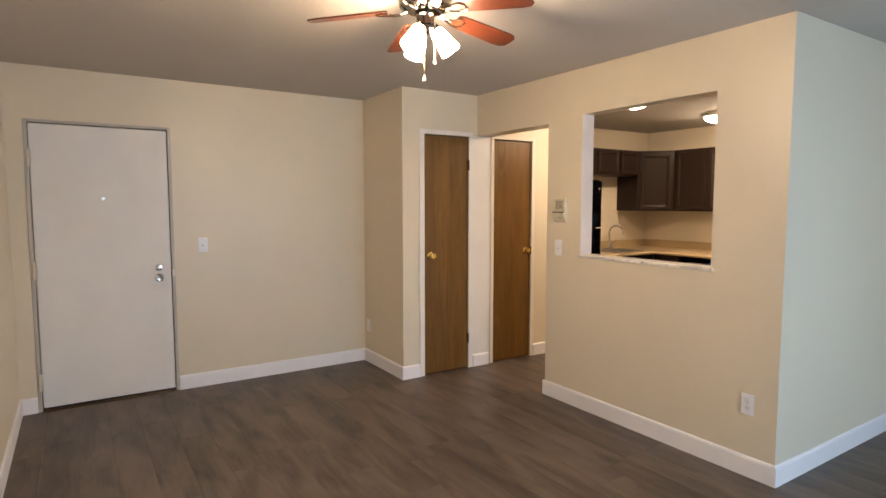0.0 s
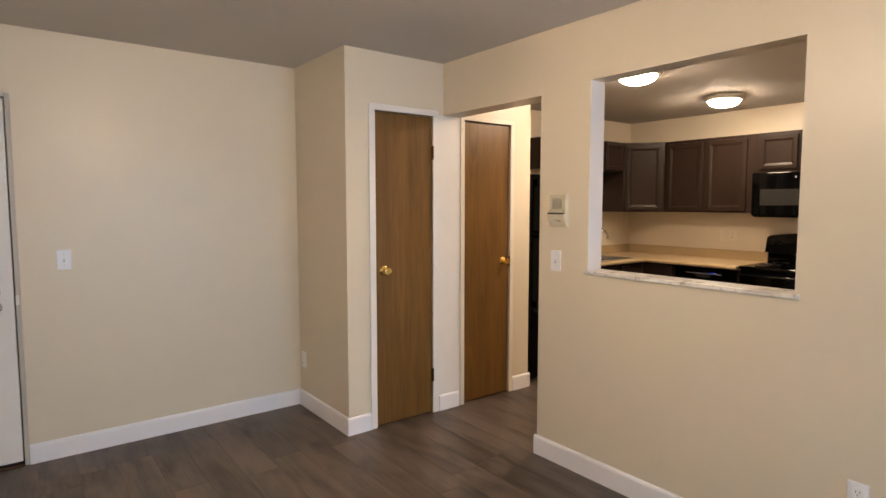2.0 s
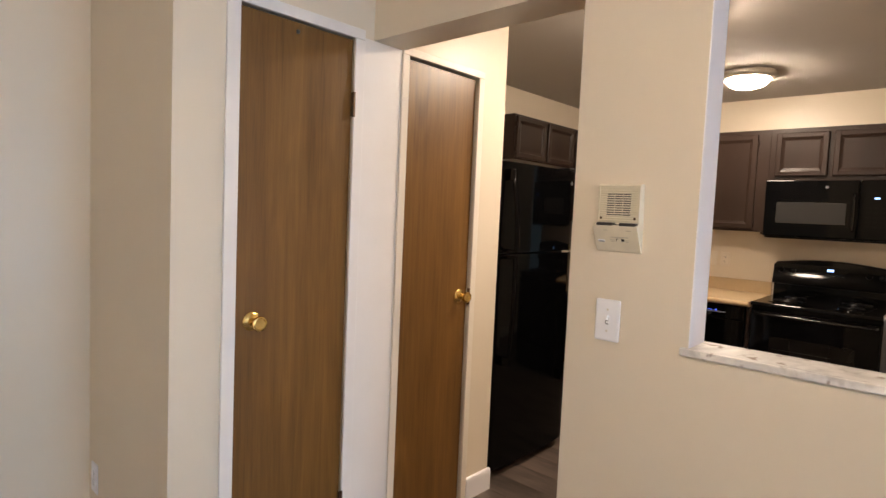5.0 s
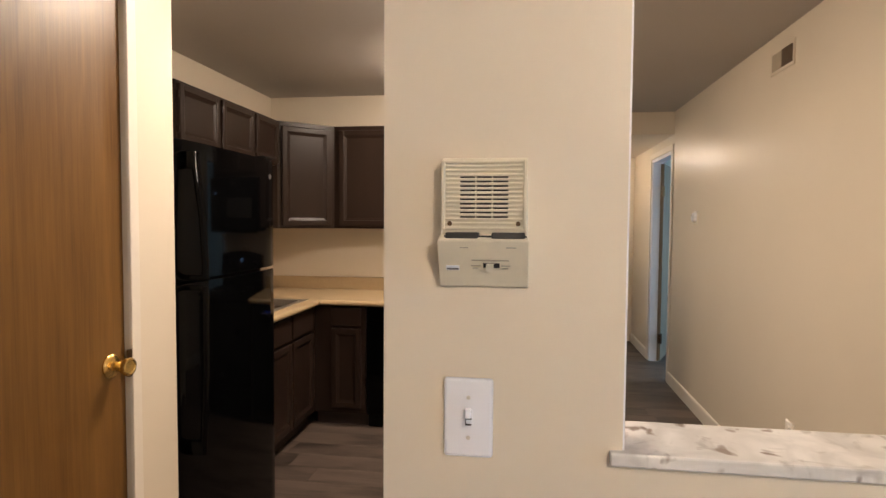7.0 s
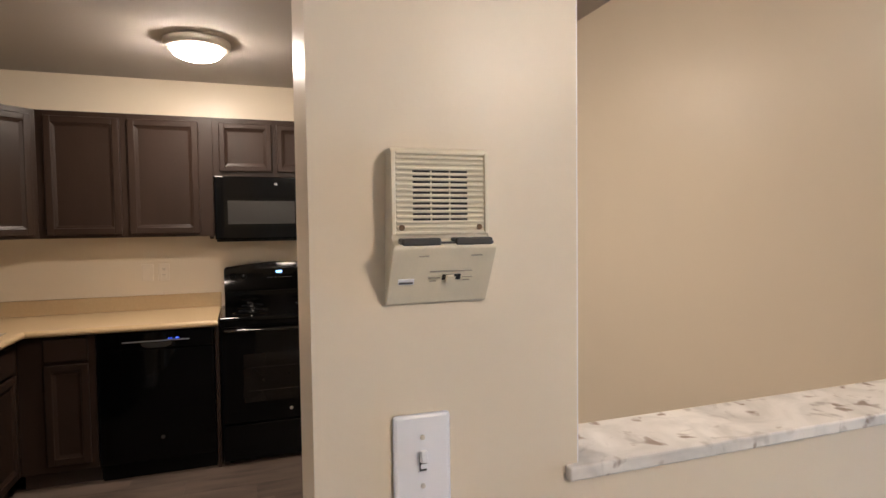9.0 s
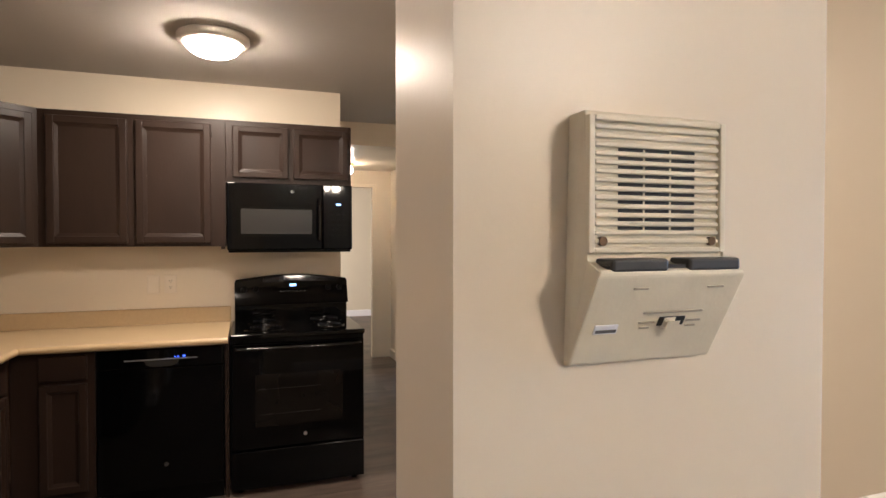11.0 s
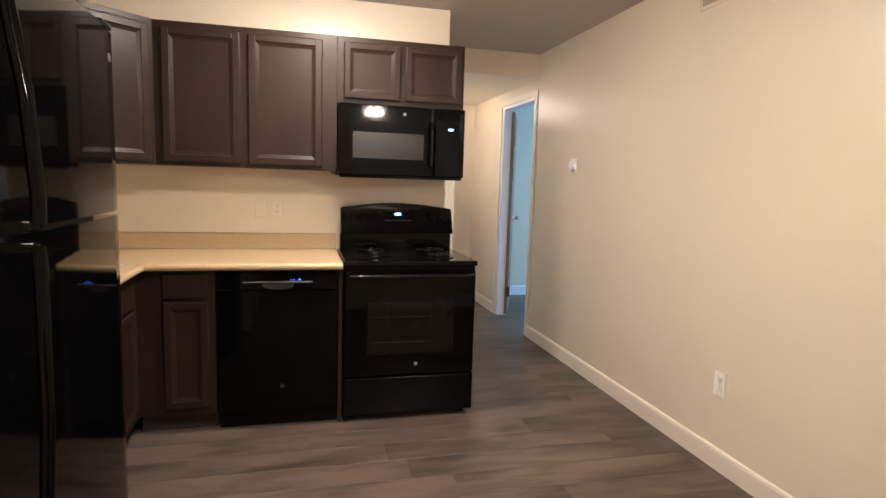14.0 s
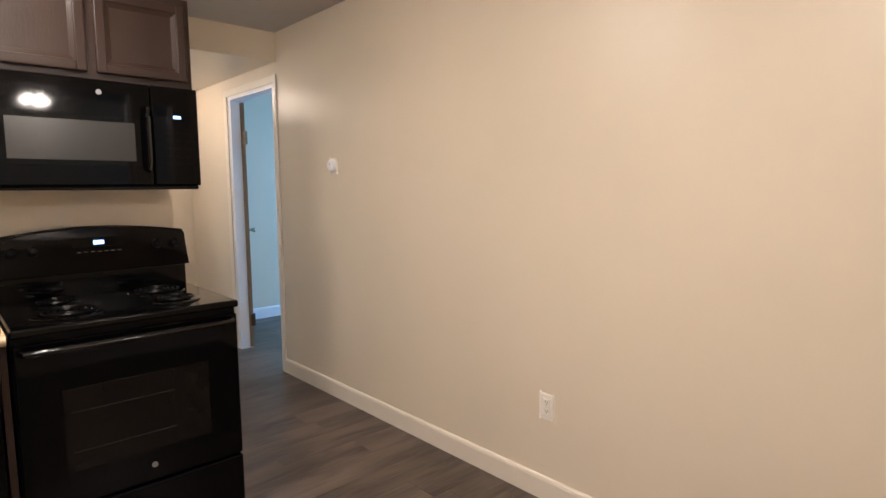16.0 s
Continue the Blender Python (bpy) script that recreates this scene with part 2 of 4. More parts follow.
M_COVER = mat("tan_plate", (0.42, 0.345, 0.25), 0.5, vary=0.05, vary_scale=30)
GLASS = bpy.data.materials.new("window_glass")
GLASS.use_nodes = True
GLASS.node_tree.nodes["Principled BSDF"].inputs["Transmission Weight"].default_value = 1.0
GLASS.node_tree.nodes["Principled BSDF"].inputs["Roughness"].default_value = 0.0

# ---- building helpers ----
ORIGIN = {}


def group_thing(name, at, label, category, group="", kind=""):
    """An empty at a thing's base; its parts hang under it."""
    e = new(name)
    e.location = at
    e.empty_display_size = 0.05
    ORIGIN[e] = Vector(at)
    return tagged(e, label, category, group, kind)


def part(name, bm, material, parent=None, label="", smooth=False):
    """One mesh object out of a bmesh in world metres."""
    o0 = ORIGIN.get(parent, Vector((0, 0, 0)))
    bmesh.ops.translate(bm, verts=bm.verts, vec=-o0)
    me = bpy.data.meshes.new(name)
    bmesh.ops.recalc_face_normals(bm, faces=bm.faces)
    if smooth:
        for f in bm.faces:
            f.smooth = True
    bm.to_mesh(me)
    bm.free()
    me.materials.append(material)
    ob = new(name, me)
    ob.parent = parent
    ORIGIN[ob] = o0
    if smooth:
        me.set_sharp_from_angle(angle=radians(40))
    if label:
        ob["label"] = label
    return ob


def facing(x, y, z, side):
    """Axes on a surface: right, up, outward, for a surface that faces the side named."""
    u, n = {"-x": ((0, -1, 0), (-1, 0, 0)), "-y": ((1, 0, 0), (0, -1, 0)), "+y": ((-1, 0, 0), (0, 1, 0)), "+x": ((0, 1, 0), (1, 0, 0)),
            "up": ((1, 0, 0), (0, 0, 1)), "down": ((1, 0, 0), (0, 0, -1))}[side]
    v = (0, 0, 1) if side in ("-x", "+x", "-y", "+y") else ((0, 1, 0) if side == "up" else (0, -1, 0))
    m = Matrix((u, v, n)).transposed().to_4x4()
    m.translation = (x, y, z)
    return m


def bx(bm, x0, x1, y0, y1, z0, z1, bev=0.0, m=None, seg=2):
    """Adds a box, with its edges rounded by bev."""
    r = bmesh.ops.create_cube(bm, size=1.0)
    vs = r["verts"]
    for v in vs:
        v.co = Vector(((x0 + x1) / 2 + v.co.x * (x1 - x0), (y0 + y1) / 2 + v.co.y * (y1 - y0), (z0 + z1) / 2 + v.co.z * (z1 - z0)))
        if m is not None:
            v.co = m @ v.co
    if bev:
        es = list({e for v in vs for e in v.link_edges})
        bmesh.ops.bevel(bm, geom=es, offset=bev, segments=seg, affect="EDGES", profile=0.5)
    return bm


def box(x0, x1, y0, y1, z0, z1, bev=0.0, m=None, seg=2):
    return bx(bmesh.new(), x0, x1, y0, y1, z0, z1, bev, m, seg)


def lathe(profile, m, seg=32, bm=None):
    """Turns (radius, height) pairs round the local z axis of m."""
    bm = bm or bmesh.new()
    rings = []
    for r, h in profile:
        if r < 1e-5:
            rings.append([bm.verts.new(m @ Vector((0, 0, h)))])
        else:
            rings.append([bm.verts.new(m @ Vector((r * math.cos(2 * math.pi * i / seg), r * math.sin(2 * math.pi * i / seg), h))) for i in range(seg)])
    for a, b in zip(rings, rings[1:]):
        for i in range(seg):
            j = (i + 1) % seg
            loop = [a[i % len(a)], a[j % len(a)], b[j % len(b)], b[i % len(b)]]
            uniq = []
            for v in loop:
                if v not in uniq:
                    uniq.append(v)
            if len(uniq) > 2:
                bm.faces.new(uniq)
    return bm


def tube(points, radius, seg=10, bm=None, flat=1.0):
    """A round bar along a line of points."""
    bm = bm or bmesh.new()
    pts = [Vector(p) for p in points]
    rings = []
    up = Vector((0.13, 0.31, 0.94)).normalized()
    for i, p in enumerate(pts):
        d = (pts[min(i + 1, len(pts) - 1)] - pts[max(i - 1, 0)]).normalized()
        a = d.cross(up).normalized()
        b = d.cross(a).normalized()
        rings.append([bm.verts.new(p + a * radius * math.cos(2 * math.pi * k / seg) + b * radius * flat * math.sin(2 * math.pi * k / seg)) for k in range(seg)])
    for a, b in zip(rings, rings[1:]):
        for k in range(seg):
            bm.faces.new((a[k], a[(k + 1) % seg], b[(k + 1) % seg], b[k]))
    bm.faces.new(rings[0]), bm.faces.new(rings[-1])
    return bm


def outline(pts, h0, h1, m, bev=0.0):
    """A slab with the outline pts, between two heights of m's z."""
    bm = bmesh.new()
    lo = [bm.verts.new((x, y, h0)) for x, y in pts]
    hi = [bm.verts.new((x, y, h1)) for x, y in pts]
    bm.faces.new(lo[::-1]), bm.faces.new(hi)
    for i in range(len(pts)):
        j = (i + 1) % len(pts)
        bm.faces.new((lo[i], lo[j], hi[j], hi[i]))
    if bev:
        bmesh.ops.bevel(bm, geom=[e for e in bm.edges], offset=bev, segments=2, affect="EDGES", profile=0.5)
    bmesh.ops.transform(bm, matrix=m, verts=bm.verts)
    return bm


def union(boxes):
    """One closed shell round several boxes that touch."""
    axes = [sorted({round(v, 5) for b in boxes for v in b[2 * k:2 * k + 2]}) for k in range(3)]
    full = set()
    for i in range(len(axes[0]) - 1):
        for j in range(len(axes[1]) - 1):
            for k in range(len(axes[2]) - 1):
                c = [(axes[q][w] + axes[q][w + 1]) / 2 for q, w in enumerate((i, j, k))]
                if any(all(b[2 * q] < c[q] < b[2 * q + 1] for q in range(3)) for b in boxes):
                    full.add((i, j, k))
    bm = bmesh.new()
    made = {}

    def corner(i, j, k):
        if (i, j, k) not in made:
            made[i, j, k] = bm.verts.new((axes[0][i], axes[1][j], axes[2][k]))
        return made[i, j, k]

    for c in full:
        for q in range(3):
            for s in (0, 1):
                n = list(c)
                n[q] += 2 * s - 1
                if tuple(n) in full:
                    continue
                a, b = [w for w in range(3) if w != q]
                loop = []
                for da, db in ((0, 0), (1, 0), (1, 1), (0, 1)):
                    v = list(c)
                    v[q] += s
                    v[a] += da
                    v[b] += db
                    loop.append(corner(*v))
                bm.faces.new(loop)
    return bm


def structure(name, boxes, material, label, category):
    return tagged(part(name, union(boxes), material), label, category, kind="structure")


# ---- plan ----
H = 2.47                      # ceiling
XW, XK = 3.265, 3.380         # dividing wall, living side and kitchen side
YD = 4.22                     # closet fronts
YN = 4.98                     # entry wall
YR, YS = 1.778, 1.53          # kitchen's long wall, and its living-room face
YT = 1.672                    # its bedroom face
XE, YE = 6.90, 2.82           # range wall and its free end
YK = 5.18                     # sink wall
XH, HH = 7.84, 2.27           # start of the hall and its ceiling
XF = 9.70                     # end of the hall
XL = -0.20                    # outer wall of the living room
YB = -1.60                    # window wall
X0, X1, Y0, Y1 = -0.4, 13.7, -1.8, 5.4

structure("ceiling", [(X0, XH, Y0, Y1, H, H + 0.12), (XH, X1, Y0, Y1, H + 0.005, H + 0.12)], M_CEIL, "textured ceiling over rooms, its white paint darkened for shade", "ceiling")
structure("ceiling_hall", [(XH, XF, YR, 2.82, HH, H)], M_WALL, "lowered cream painted ceiling over the short hall", "ceiling")
structure("wall_divider", [(XW, XK, YS, 1.935, 0, H), (XW, XK, 2.950, 3.000, 0, H), (XW, 3.425, 3.000, 3.299, 0, H), (XW, XK, 1.935, 2.950, 0, 1.118),
                           (XW, XK, 1.935, 2.950, 2.145, H), (XW, 3.425, 3.299, YD, 2.115, H)], M_WALL, "cream painted dividing wall with a pass-through opening", "wall")
structure("wall_kitchen_long", [(XK, 4.97, YS, YR, 0, H), (4.97, XH + 0.055, YT, YR, 0, H), (XH + 0.055, 8.74, YT, YR, 2.13, H), (8.74, XF, YT, YR, 0, H)], M_WALL, "long cream painted kitchen wall", "wall")
structure("wall_entry", [(X0, -0.075, YN, YN + 0.14, 0, H), (0.825, 2.495, YN, YN + 0.14, 0, H), (-0.075, 0.825, YN, YN + 0.14, 2.085, H), (-0.075, 0.825, YN + 0.10, YN + 0.14, 0, 2.085)], M_WALL, "cream painted wall with the entry door", "wall")
structure("wall_closet_side", [(2.495, 2.60, YD + 0.10, YN + 0.14, 0, H)], M_WALL, "cream painted side of the closet", "wall")
structure("wall_closet_front", [(2.495, 2.695, YD, YD + 0.10, 0, H), (3.175, 3.445, YD, YD + 0.10, 0, H), (3.925, 4.14, YD, YD + 0.10, 0, H),
                                (2.695, 3.175, YD, YD + 0.10, 2.105, H), (3.445, 3.925, YD, YD + 0.10, 2.105, H)], M_WALL, "cream painted closet wall with two narrow doors", "wall")
structure("wall_closet_return", [(4.03, 4.14, YD + 0.10, YK, 0, H)], M_WALL, "cream painted return beside the refrigerator", "wall")
structure("wall_sink", [(2.60, XE + 0.11, YK, YK + 0.12, 0, H)], M_WALL, "cream painted wall behind the sink", "wall")
structure("wall_range", [(XE, XE + 0.11, YE, YK, 0, H)], M_WALL, "cream painted wall behind the range", "wall")
structure("wall_west", [(X0, XL, Y0, YN, 0, H)], M_WALL, "cream painted outer living-room wall", "wall")
structure("wall_south", [(XL, 1.4, YB - 0.15, YB, 0, H), (3.8, X1, YB - 0.15, YB, 0, 0.9), (1.4, 3.8, YB - 0.15, YB, 2.1, H), (3.8, 7.4, YB - 0.15, YB, 0.9, H), (9.0, X1, YB - 0.15, YB, 0.9, H), (7.4, 9.0, YB - 0.15, YB, 2.1, H)], M_WALL, "cream painted window wall", "wall")
structure("wall_alcove", [(4.86, 4.97, YB, YS, 0, H)], M_WALL, "cream painted end wall of the living room", "wall")
structure("wall_bedroom", [(7.05, 7.15, YB, YT, 0, H)], M_WALL, "pale painted bedroom wall", "wall")
structure("wall_hall_north", [(XE + 0.11, XF, YE, YE + 0.1, 0, H)], M_WALL, "cream painted hall wall", "wall")
structure("wall_hall_end", [(XF, XF + 0.1, YB, 2.005, 0, H), (XF, XF + 0.1, 2.80, 4.5, 0, H), (XF, XF + 0.1, 2.005, 2.80, 2.07, H)], M_WALL, "cream painted wall at the end of the hall", "wall")
structure("wall_far_room", [(13.4, 13.5, YB, 4.6, 0, H), (XF + 0.1, 10.7, 4.5, 4.6, 0, H), (12.5, 13.4, 4.5, 4.6, 0, H), (10.7, 12.5, 4.5, 4.6, 0, 0.9), (10.7, 12.5, 4.5, 4.6, 2.1, H)], M_WALL, "cream painted wall of the room past the hall", "wall")

# subfloor under the planks
structure("floor_slab", [(X0, X1, Y0, Y1, -0.15, -0.0095)], M_DARK, "dark subfloor under the vinyl planks", "floor")

# ---- baseboards and trim ----


def baseboard(name, x0, y0, x1, y1, side, h=0.115, material=None, label="white painted baseboard along the wall"):
    """A run of baseboard with a rounded top, against the wall on the side named."""
    L = math.hypot(x1 - x0, y1 - y0)
    prof = [(0, 0), (0.014, 0), (0.014, h - 0.018), (0.011, h - 0.006), (0.005, h), (0, h)]
    m = facing(x0, y0, 0, side)
    bm = bmesh.new()
    a = [bm.verts.new(m @ Vector((0, z, n))) for n, z in prof]
    b = [bm.verts.new(m @ Vector((L, z, n))) for n, z in prof]
    for i in range(len(prof)):
        j = (i + 1) % len(prof)
        bm.faces.new((a[i], a[j], b[j], b[i]))
    bm.faces.new(a), bm.faces.new(b)
    return tagged(part(name, bm, material or M_TRIM), label, "baseboard", kind="structure")


baseboard("baseboard", 0.842, YN, 2.495, YN, "-y")
baseboard("baseboard", XL, YN, -0.094, YN, "-y")
baseboard("baseboard", 2.495, YN, 2.495, YD, "-x")
baseboard("baseboard", 2.481, YD, 2.655, YD, "-y")
baseboard("baseboard", 3.222, YD, 3.398, YD, "-y")
baseboard("baseboard", 3.958, YD, 4.154, YD, "-y")
baseboard("baseboard", 4.14, YD, 4.14, YK, "+x")
baseboard("baseboard", XW, 3.313, XW, YS, "-x")
baseboard("baseboard", XW - 0.014, YS, 4.86, YS, "-y")
baseboard("baseboard", XK, YR, XK, 3.000, "+x")
baseboard("baseboard", XH + 0.02, YR, XK, YR, "+y", 0.106, M_CREAMT, "cream painted baseboard along the kitchen wall")
baseboard("baseboard", XF, YR, 8.797, YR, "+y", 0.106, M_CREAMT, "cream painted baseboard along the hall")
baseboard("baseboard", 4.86, YS, 4.86, YB, "-x")
baseboard("baseboard", XL, YB, XL, YN, "+x")
baseboard("baseboard", XF, YT, XF, YB, "-x")
baseboard("baseboard", 13.4, 4.5, 13.4, YB, "-x")
baseboard("baseboard", XF + 0.1, 2.82, XF + 0.1, 4.5, "+x")


def slab_door(name, m, w, h, material, label, t=0.035):
    th = group_thing(name, m.translation, label, "door", kind="structure")
    return th, part("door_leaf", box(0.002, w - 0.002, 0.008, h - 0.003, -t, 0, 0.0015, m), material, th)


def knob(parent, m, material, r=0.026, out=0.055, name="door_knob", label="polished brass door knob"):
    """A turned door knob with its rose, out of the surface along m's z."""
    prof = [(0, 0), (0.032, 0), (0.033, 0.004), (0.028, 0.009), (0.014, 0.012), (0.0115, 0.020), (0.0135, 0.026), (r - 0.008, out - 0.018), (r - 0.002, out - 0.006), (r, out + 0.002), (r - 0.002, out + 0.007), (r - 0.006, out + 0.008), (r - 0.008, out + 0.005), (0, out + 0.004)]
    return part(name, lathe(prof, m, 28), material, parent, label, True)


def hinge(parent, m):
    b = box(-0.012, 0.012, -0.045, 0.045, 0, 0.003, 0.001, m)
    lathe([(0, -0.047), (0.006, -0.047), (0.006, 0.047), (0, 0.047)], m @ pose(0.0, 0, 0.006, 90, 0, 0), 12, b)
    return part("hinge", b, M_BRONZE, parent, "dark bronze butt hinge")


def casing(x0, x1, z1, y, w=0.040, proud=0.012, side="-y", group_name="door_casing", paint=None, label="white painted flat door casing"):
    """A flat white casing round a door opening."""
    th = group_thing(group_name, ((x0 + x1) / 2, y, 0), label, "door casing", kind="structure")
    paint = paint or M_CASE
    s = -1 if side == "-y" else 1
    ya, yb = sorted((y, y + s * proud))
    part("jamb_trim", box(x0 - w, x0 + 0.006, ya, yb, 0, z1, 0.003), paint, th)
    part("jamb_trim", box(x1 - 0.006, x1 + w, ya, yb, 0, z1, 0.003), paint, th)
    part("head_trim", box(x0 - w, x1 + w, ya, yb, z1, z1 + w, 0.003), paint, th)
    return th


# narrow closet doors
casing(2.697, 3.173, 2.100, YD)
d, leaf = slab_door("door_2", facing(2.703, YD + 0.004, 0, "-y"), 0.464, 2.097, M_OAK, "closed brown oak-veneer closet door with brass knob")
knob(d, facing(2.768, YD + 0.004, 1.055, "-y"), M_BRASS)
hinge(d, facing(3.165, YD - 0.006, 1.85, "-y")), hinge(d, facing(3.165, YD - 0.006, 0.28, "-y"))
casing(3.447, 3.923, 2.100, YD, 0.032, paint=M_CREAMT, label="cream painted flat casing round the pantry door")
d, leaf = slab_door("door_3", facing(3.453, YD + 0.010, 0, "-y"), 0.462, 2.094, M_OAK2, "closed brown oak-veneer pantry door with brass knob")
knob(d, facing(3.855, YD + 0.010, 1.055, "-y"), M_BRASS)
part("strike", box(3.905, 3.922, YD - 0.010, YD + 0.0, 1.01, 1.09, 0.002), M_BRONZE, d)

tagged(part("door_mullion", box(3.2145, 3.4145, YD - 0.004, YD, 0, 2.113), M_CASE), "white painted strip between two narrow doors", "trim", kind="structure")

# entry door, metal frame, closed
th = group_thing("door_frame", (0.38, YN, 0), "thin painted metal frame round the entry door", "door frame", kind="structure")
for a, b, c, e in ((-0.094, -0.068, 0, 2.100), (0.818, 0.842, 0, 2.100), (-0.068, 0.818, 2.078, 2.100)):
    part("frame_member", box(a, b, YN - 0.010, YN + 0.06, c, e, 0.004), M_FRAME, th)
part("threshold", box(-0.068, 0.818, YN - 0.02, YN + 0.06, 0, 0.014, 0.003), M_BRONZE, th)
d, leaf = slab_door("door_1", facing(-0.064, YN + 0.006, 0.016, "-y"), 0.878, 2.058, M_DOORW, "closed white flush entry door with peephole and deadbolt")
for z, n in ((1.005, "deadbolt"), (0.925, "door_knob")):
    if n == "deadbolt":
        part("deadbolt", lathe([(0, 0), (0.030, 0), (0.030, 0.006), (0.024, 0.014), (0.010, 0.016), (0.008, 0.028), (0, 0.028)], facing(0.725, YN + 0.006, z, "-y"), 28), M_CHROME, d, "chrome deadbolt turn", True)
    else:
        knob(d, facing(0.725, YN + 0.006, z, "-y"), M_CHROME, label="chrome door knob")
ph = part("peephole", lathe([(0, 0), (0.014, 0), (0.014, 0.004), (0.009, 0.007), (0, 0.009)], facing(0.372, YN + 0.006, 1.545, "-y"), 20), M_CHROME, d, "small bright peephole", True)
part("lens", lathe([(0.0085, 0.0072), (0.006, 0.0096), (0, 0.0105)], facing(0.372, YN + 0.006, 1.545, "-y"), 16), M_LENS, ph, "glass lens, glowing to stand for daylight through it", True)
for z in (1.83, 1.03, 0.22):
    part("hinge", lathe([(0, -0.05), (0.012, -0.06), (0.012, 0.06), (0, 0.06)], pose(-0.070, YN - 0.016, z), 12), M_WALL, d, "painted-over hinge barrel", True)
part("strike", box(0.818, 0.835, YN - 0.017, YN - 0.008, 0.93, 0.985, 0.002), M_NICKEL, d)

# bedroom door, open
casing(XH + 0.055, 8.74, 2.13, YR, 0.055, 0.011, "+y", paint=M_CREAMT, label="cream painted flat casing round the bedroom door")
th = group_thing("door_lining", (8.3, YR - 0.09, 0), "white painted door lining", "door lining", kind="structure")
part("jamb", box(8.684, 8.74, YT, YR, 0, 2.13), M_TRIM, th), part("jamb", box(XH + 0.055, XH + 0.067, YT, YR, 0, 2.13), M_TRIM, th)
part("head", box(XH + 0.067, 8.684, YT, YR, 2.100, 2.13), M_TRIM, th)
ml = pose(8.668, YT - 0.004, 0, 0, 0, -22.5) @ facing(0, 0, 0, "-y")
d, leaf = slab_door("door_4", ml, 0.76, 2.09, M_TAN, "open tan wooden bedroom door with chrome knob")
part("door_edge", box(-0.003, 0.0015, 0.008, 2.087, -0.0345, -0.0005, 0, ml), M_TAN, d, "raw tan wooden door edge")
knob(d, ml @ pose(0.69, 0.98, 0.0), M_CHROME, label="chrome door knob")
for z in (1.80, 0.25):
    hg = part("hinge", box(-0.034, 0.004, z - 0.05, z + 0.05, -0.02, 0.006, 0.002, ml), M_WORN if z > 1 else M_BRONZE, d, "worn hinge on the door edge")
    part("hinge_pin", lathe([(0, -0.056), (0.007, -0.054), (0.007, 0.054), (0, 0.056)], ml @ pose(-0.014, z, 0.010, -90, 0, 0), 12), M_WORN if z > 1 else M_BRONZE, hg, "", True)

# door at the end of the hall, open
th = group_thing("door_casing", (XF, 2.4, 0), "white painted casing at the end of the hall", "door casing", kind="structure")
part("jamb_trim", box(XF - 0.012, XF, 1.965, 2.011, 0, 2.064, 0.003), M_WALL, th)
part("jamb_trim", box(XF - 0.012, XF, 2.794, 2.818, 0, 2.064, 0.003), M_TRIM, th)
part("head_trim", box(XF - 0.012, XF, 1.965, 2.818, 2.064, 2.105, 0.003), M_WALL, th)
ml = pose(XF + 0.02, 2.785, 0, 0, 0, -3) @ facing(0, 0, 0, "-y")
d, leaf = slab_door("door_5", ml, 0.74, 2.06, M_DOORW, "open white door at the end of the hall")
knob(d, ml @ pose(0.68, 0.97, 0.0), M_BRASS)

# marble ledge in the pass-through
lg = bmesh.new()
bx(lg, XW - 0.012, XK + 0.016, 1.915, 2.968, 1.118, 1.138, 0.003)
tagged(part("ledge", lg, M_MARBLE), "white marble ledge with grey veins in the pass-through", "ledge", kind="structure")
# white corner liners of the pass-through and doorway
lin = bmesh.new()
bx(lin, XW + 0.002, XK - 0.002, 2.947, 2.950, 1.138, 2.145)
tagged(part("opening_liner", lin, M_TRIM), "white painted reveal of the pass-through", "trim", kind="structure")


# ---- wall plates ----


def rounded_plate(m, w, h, t):
    bm = box(-w / 2, w / 2, -h / 2, h / 2, 0, t, 0.0045, m)
    return bm


def toggle_switch(x, y, z, side, material=None, name="light_switch"):
    m = facing(x, y, z, side)
    th = group_thing(name, m.translation, "white toggle light switch on the wall", "light switch", "light switches")
    part("plate", rounded_plate(m, 0.072, 0.117, 0.006), material or M_PLATE, th)
    co = part("collar", box(-0.0060, 0.0060, -0.0128, 0.0128, 0.0055, 0.0070, 0.0005, m), M_PLATE, th)
    # dark patch painted in for the shade in the gap round the toggle
    part("toggle_shade_gap", box(-0.0046, 0.0046, -0.0112, 0.0112, 0.0066, 0.0073, 0, m), M_GREYP, co)
    part("stop", box(-0.0030, 0.0046, -0.0085, -0.0025, 0.0070, 0.0078, 0.0003, m), M_PLATE, co)
    part("toggle", box(-0.0042, 0.0042, -0.002, 0.012, 0.006, 0.017, 0.0015, m @ pose(0, 0, 0, -14)), M_PLATE, th)
    for v in (-0.030, 0.030):
        part("screw", lathe([(0, 0.0078), (0.0028, 0.0074), (0.0032, 0.006)], m @ pose(0, v, 0), 12), M_NICKEL, th)
    return th


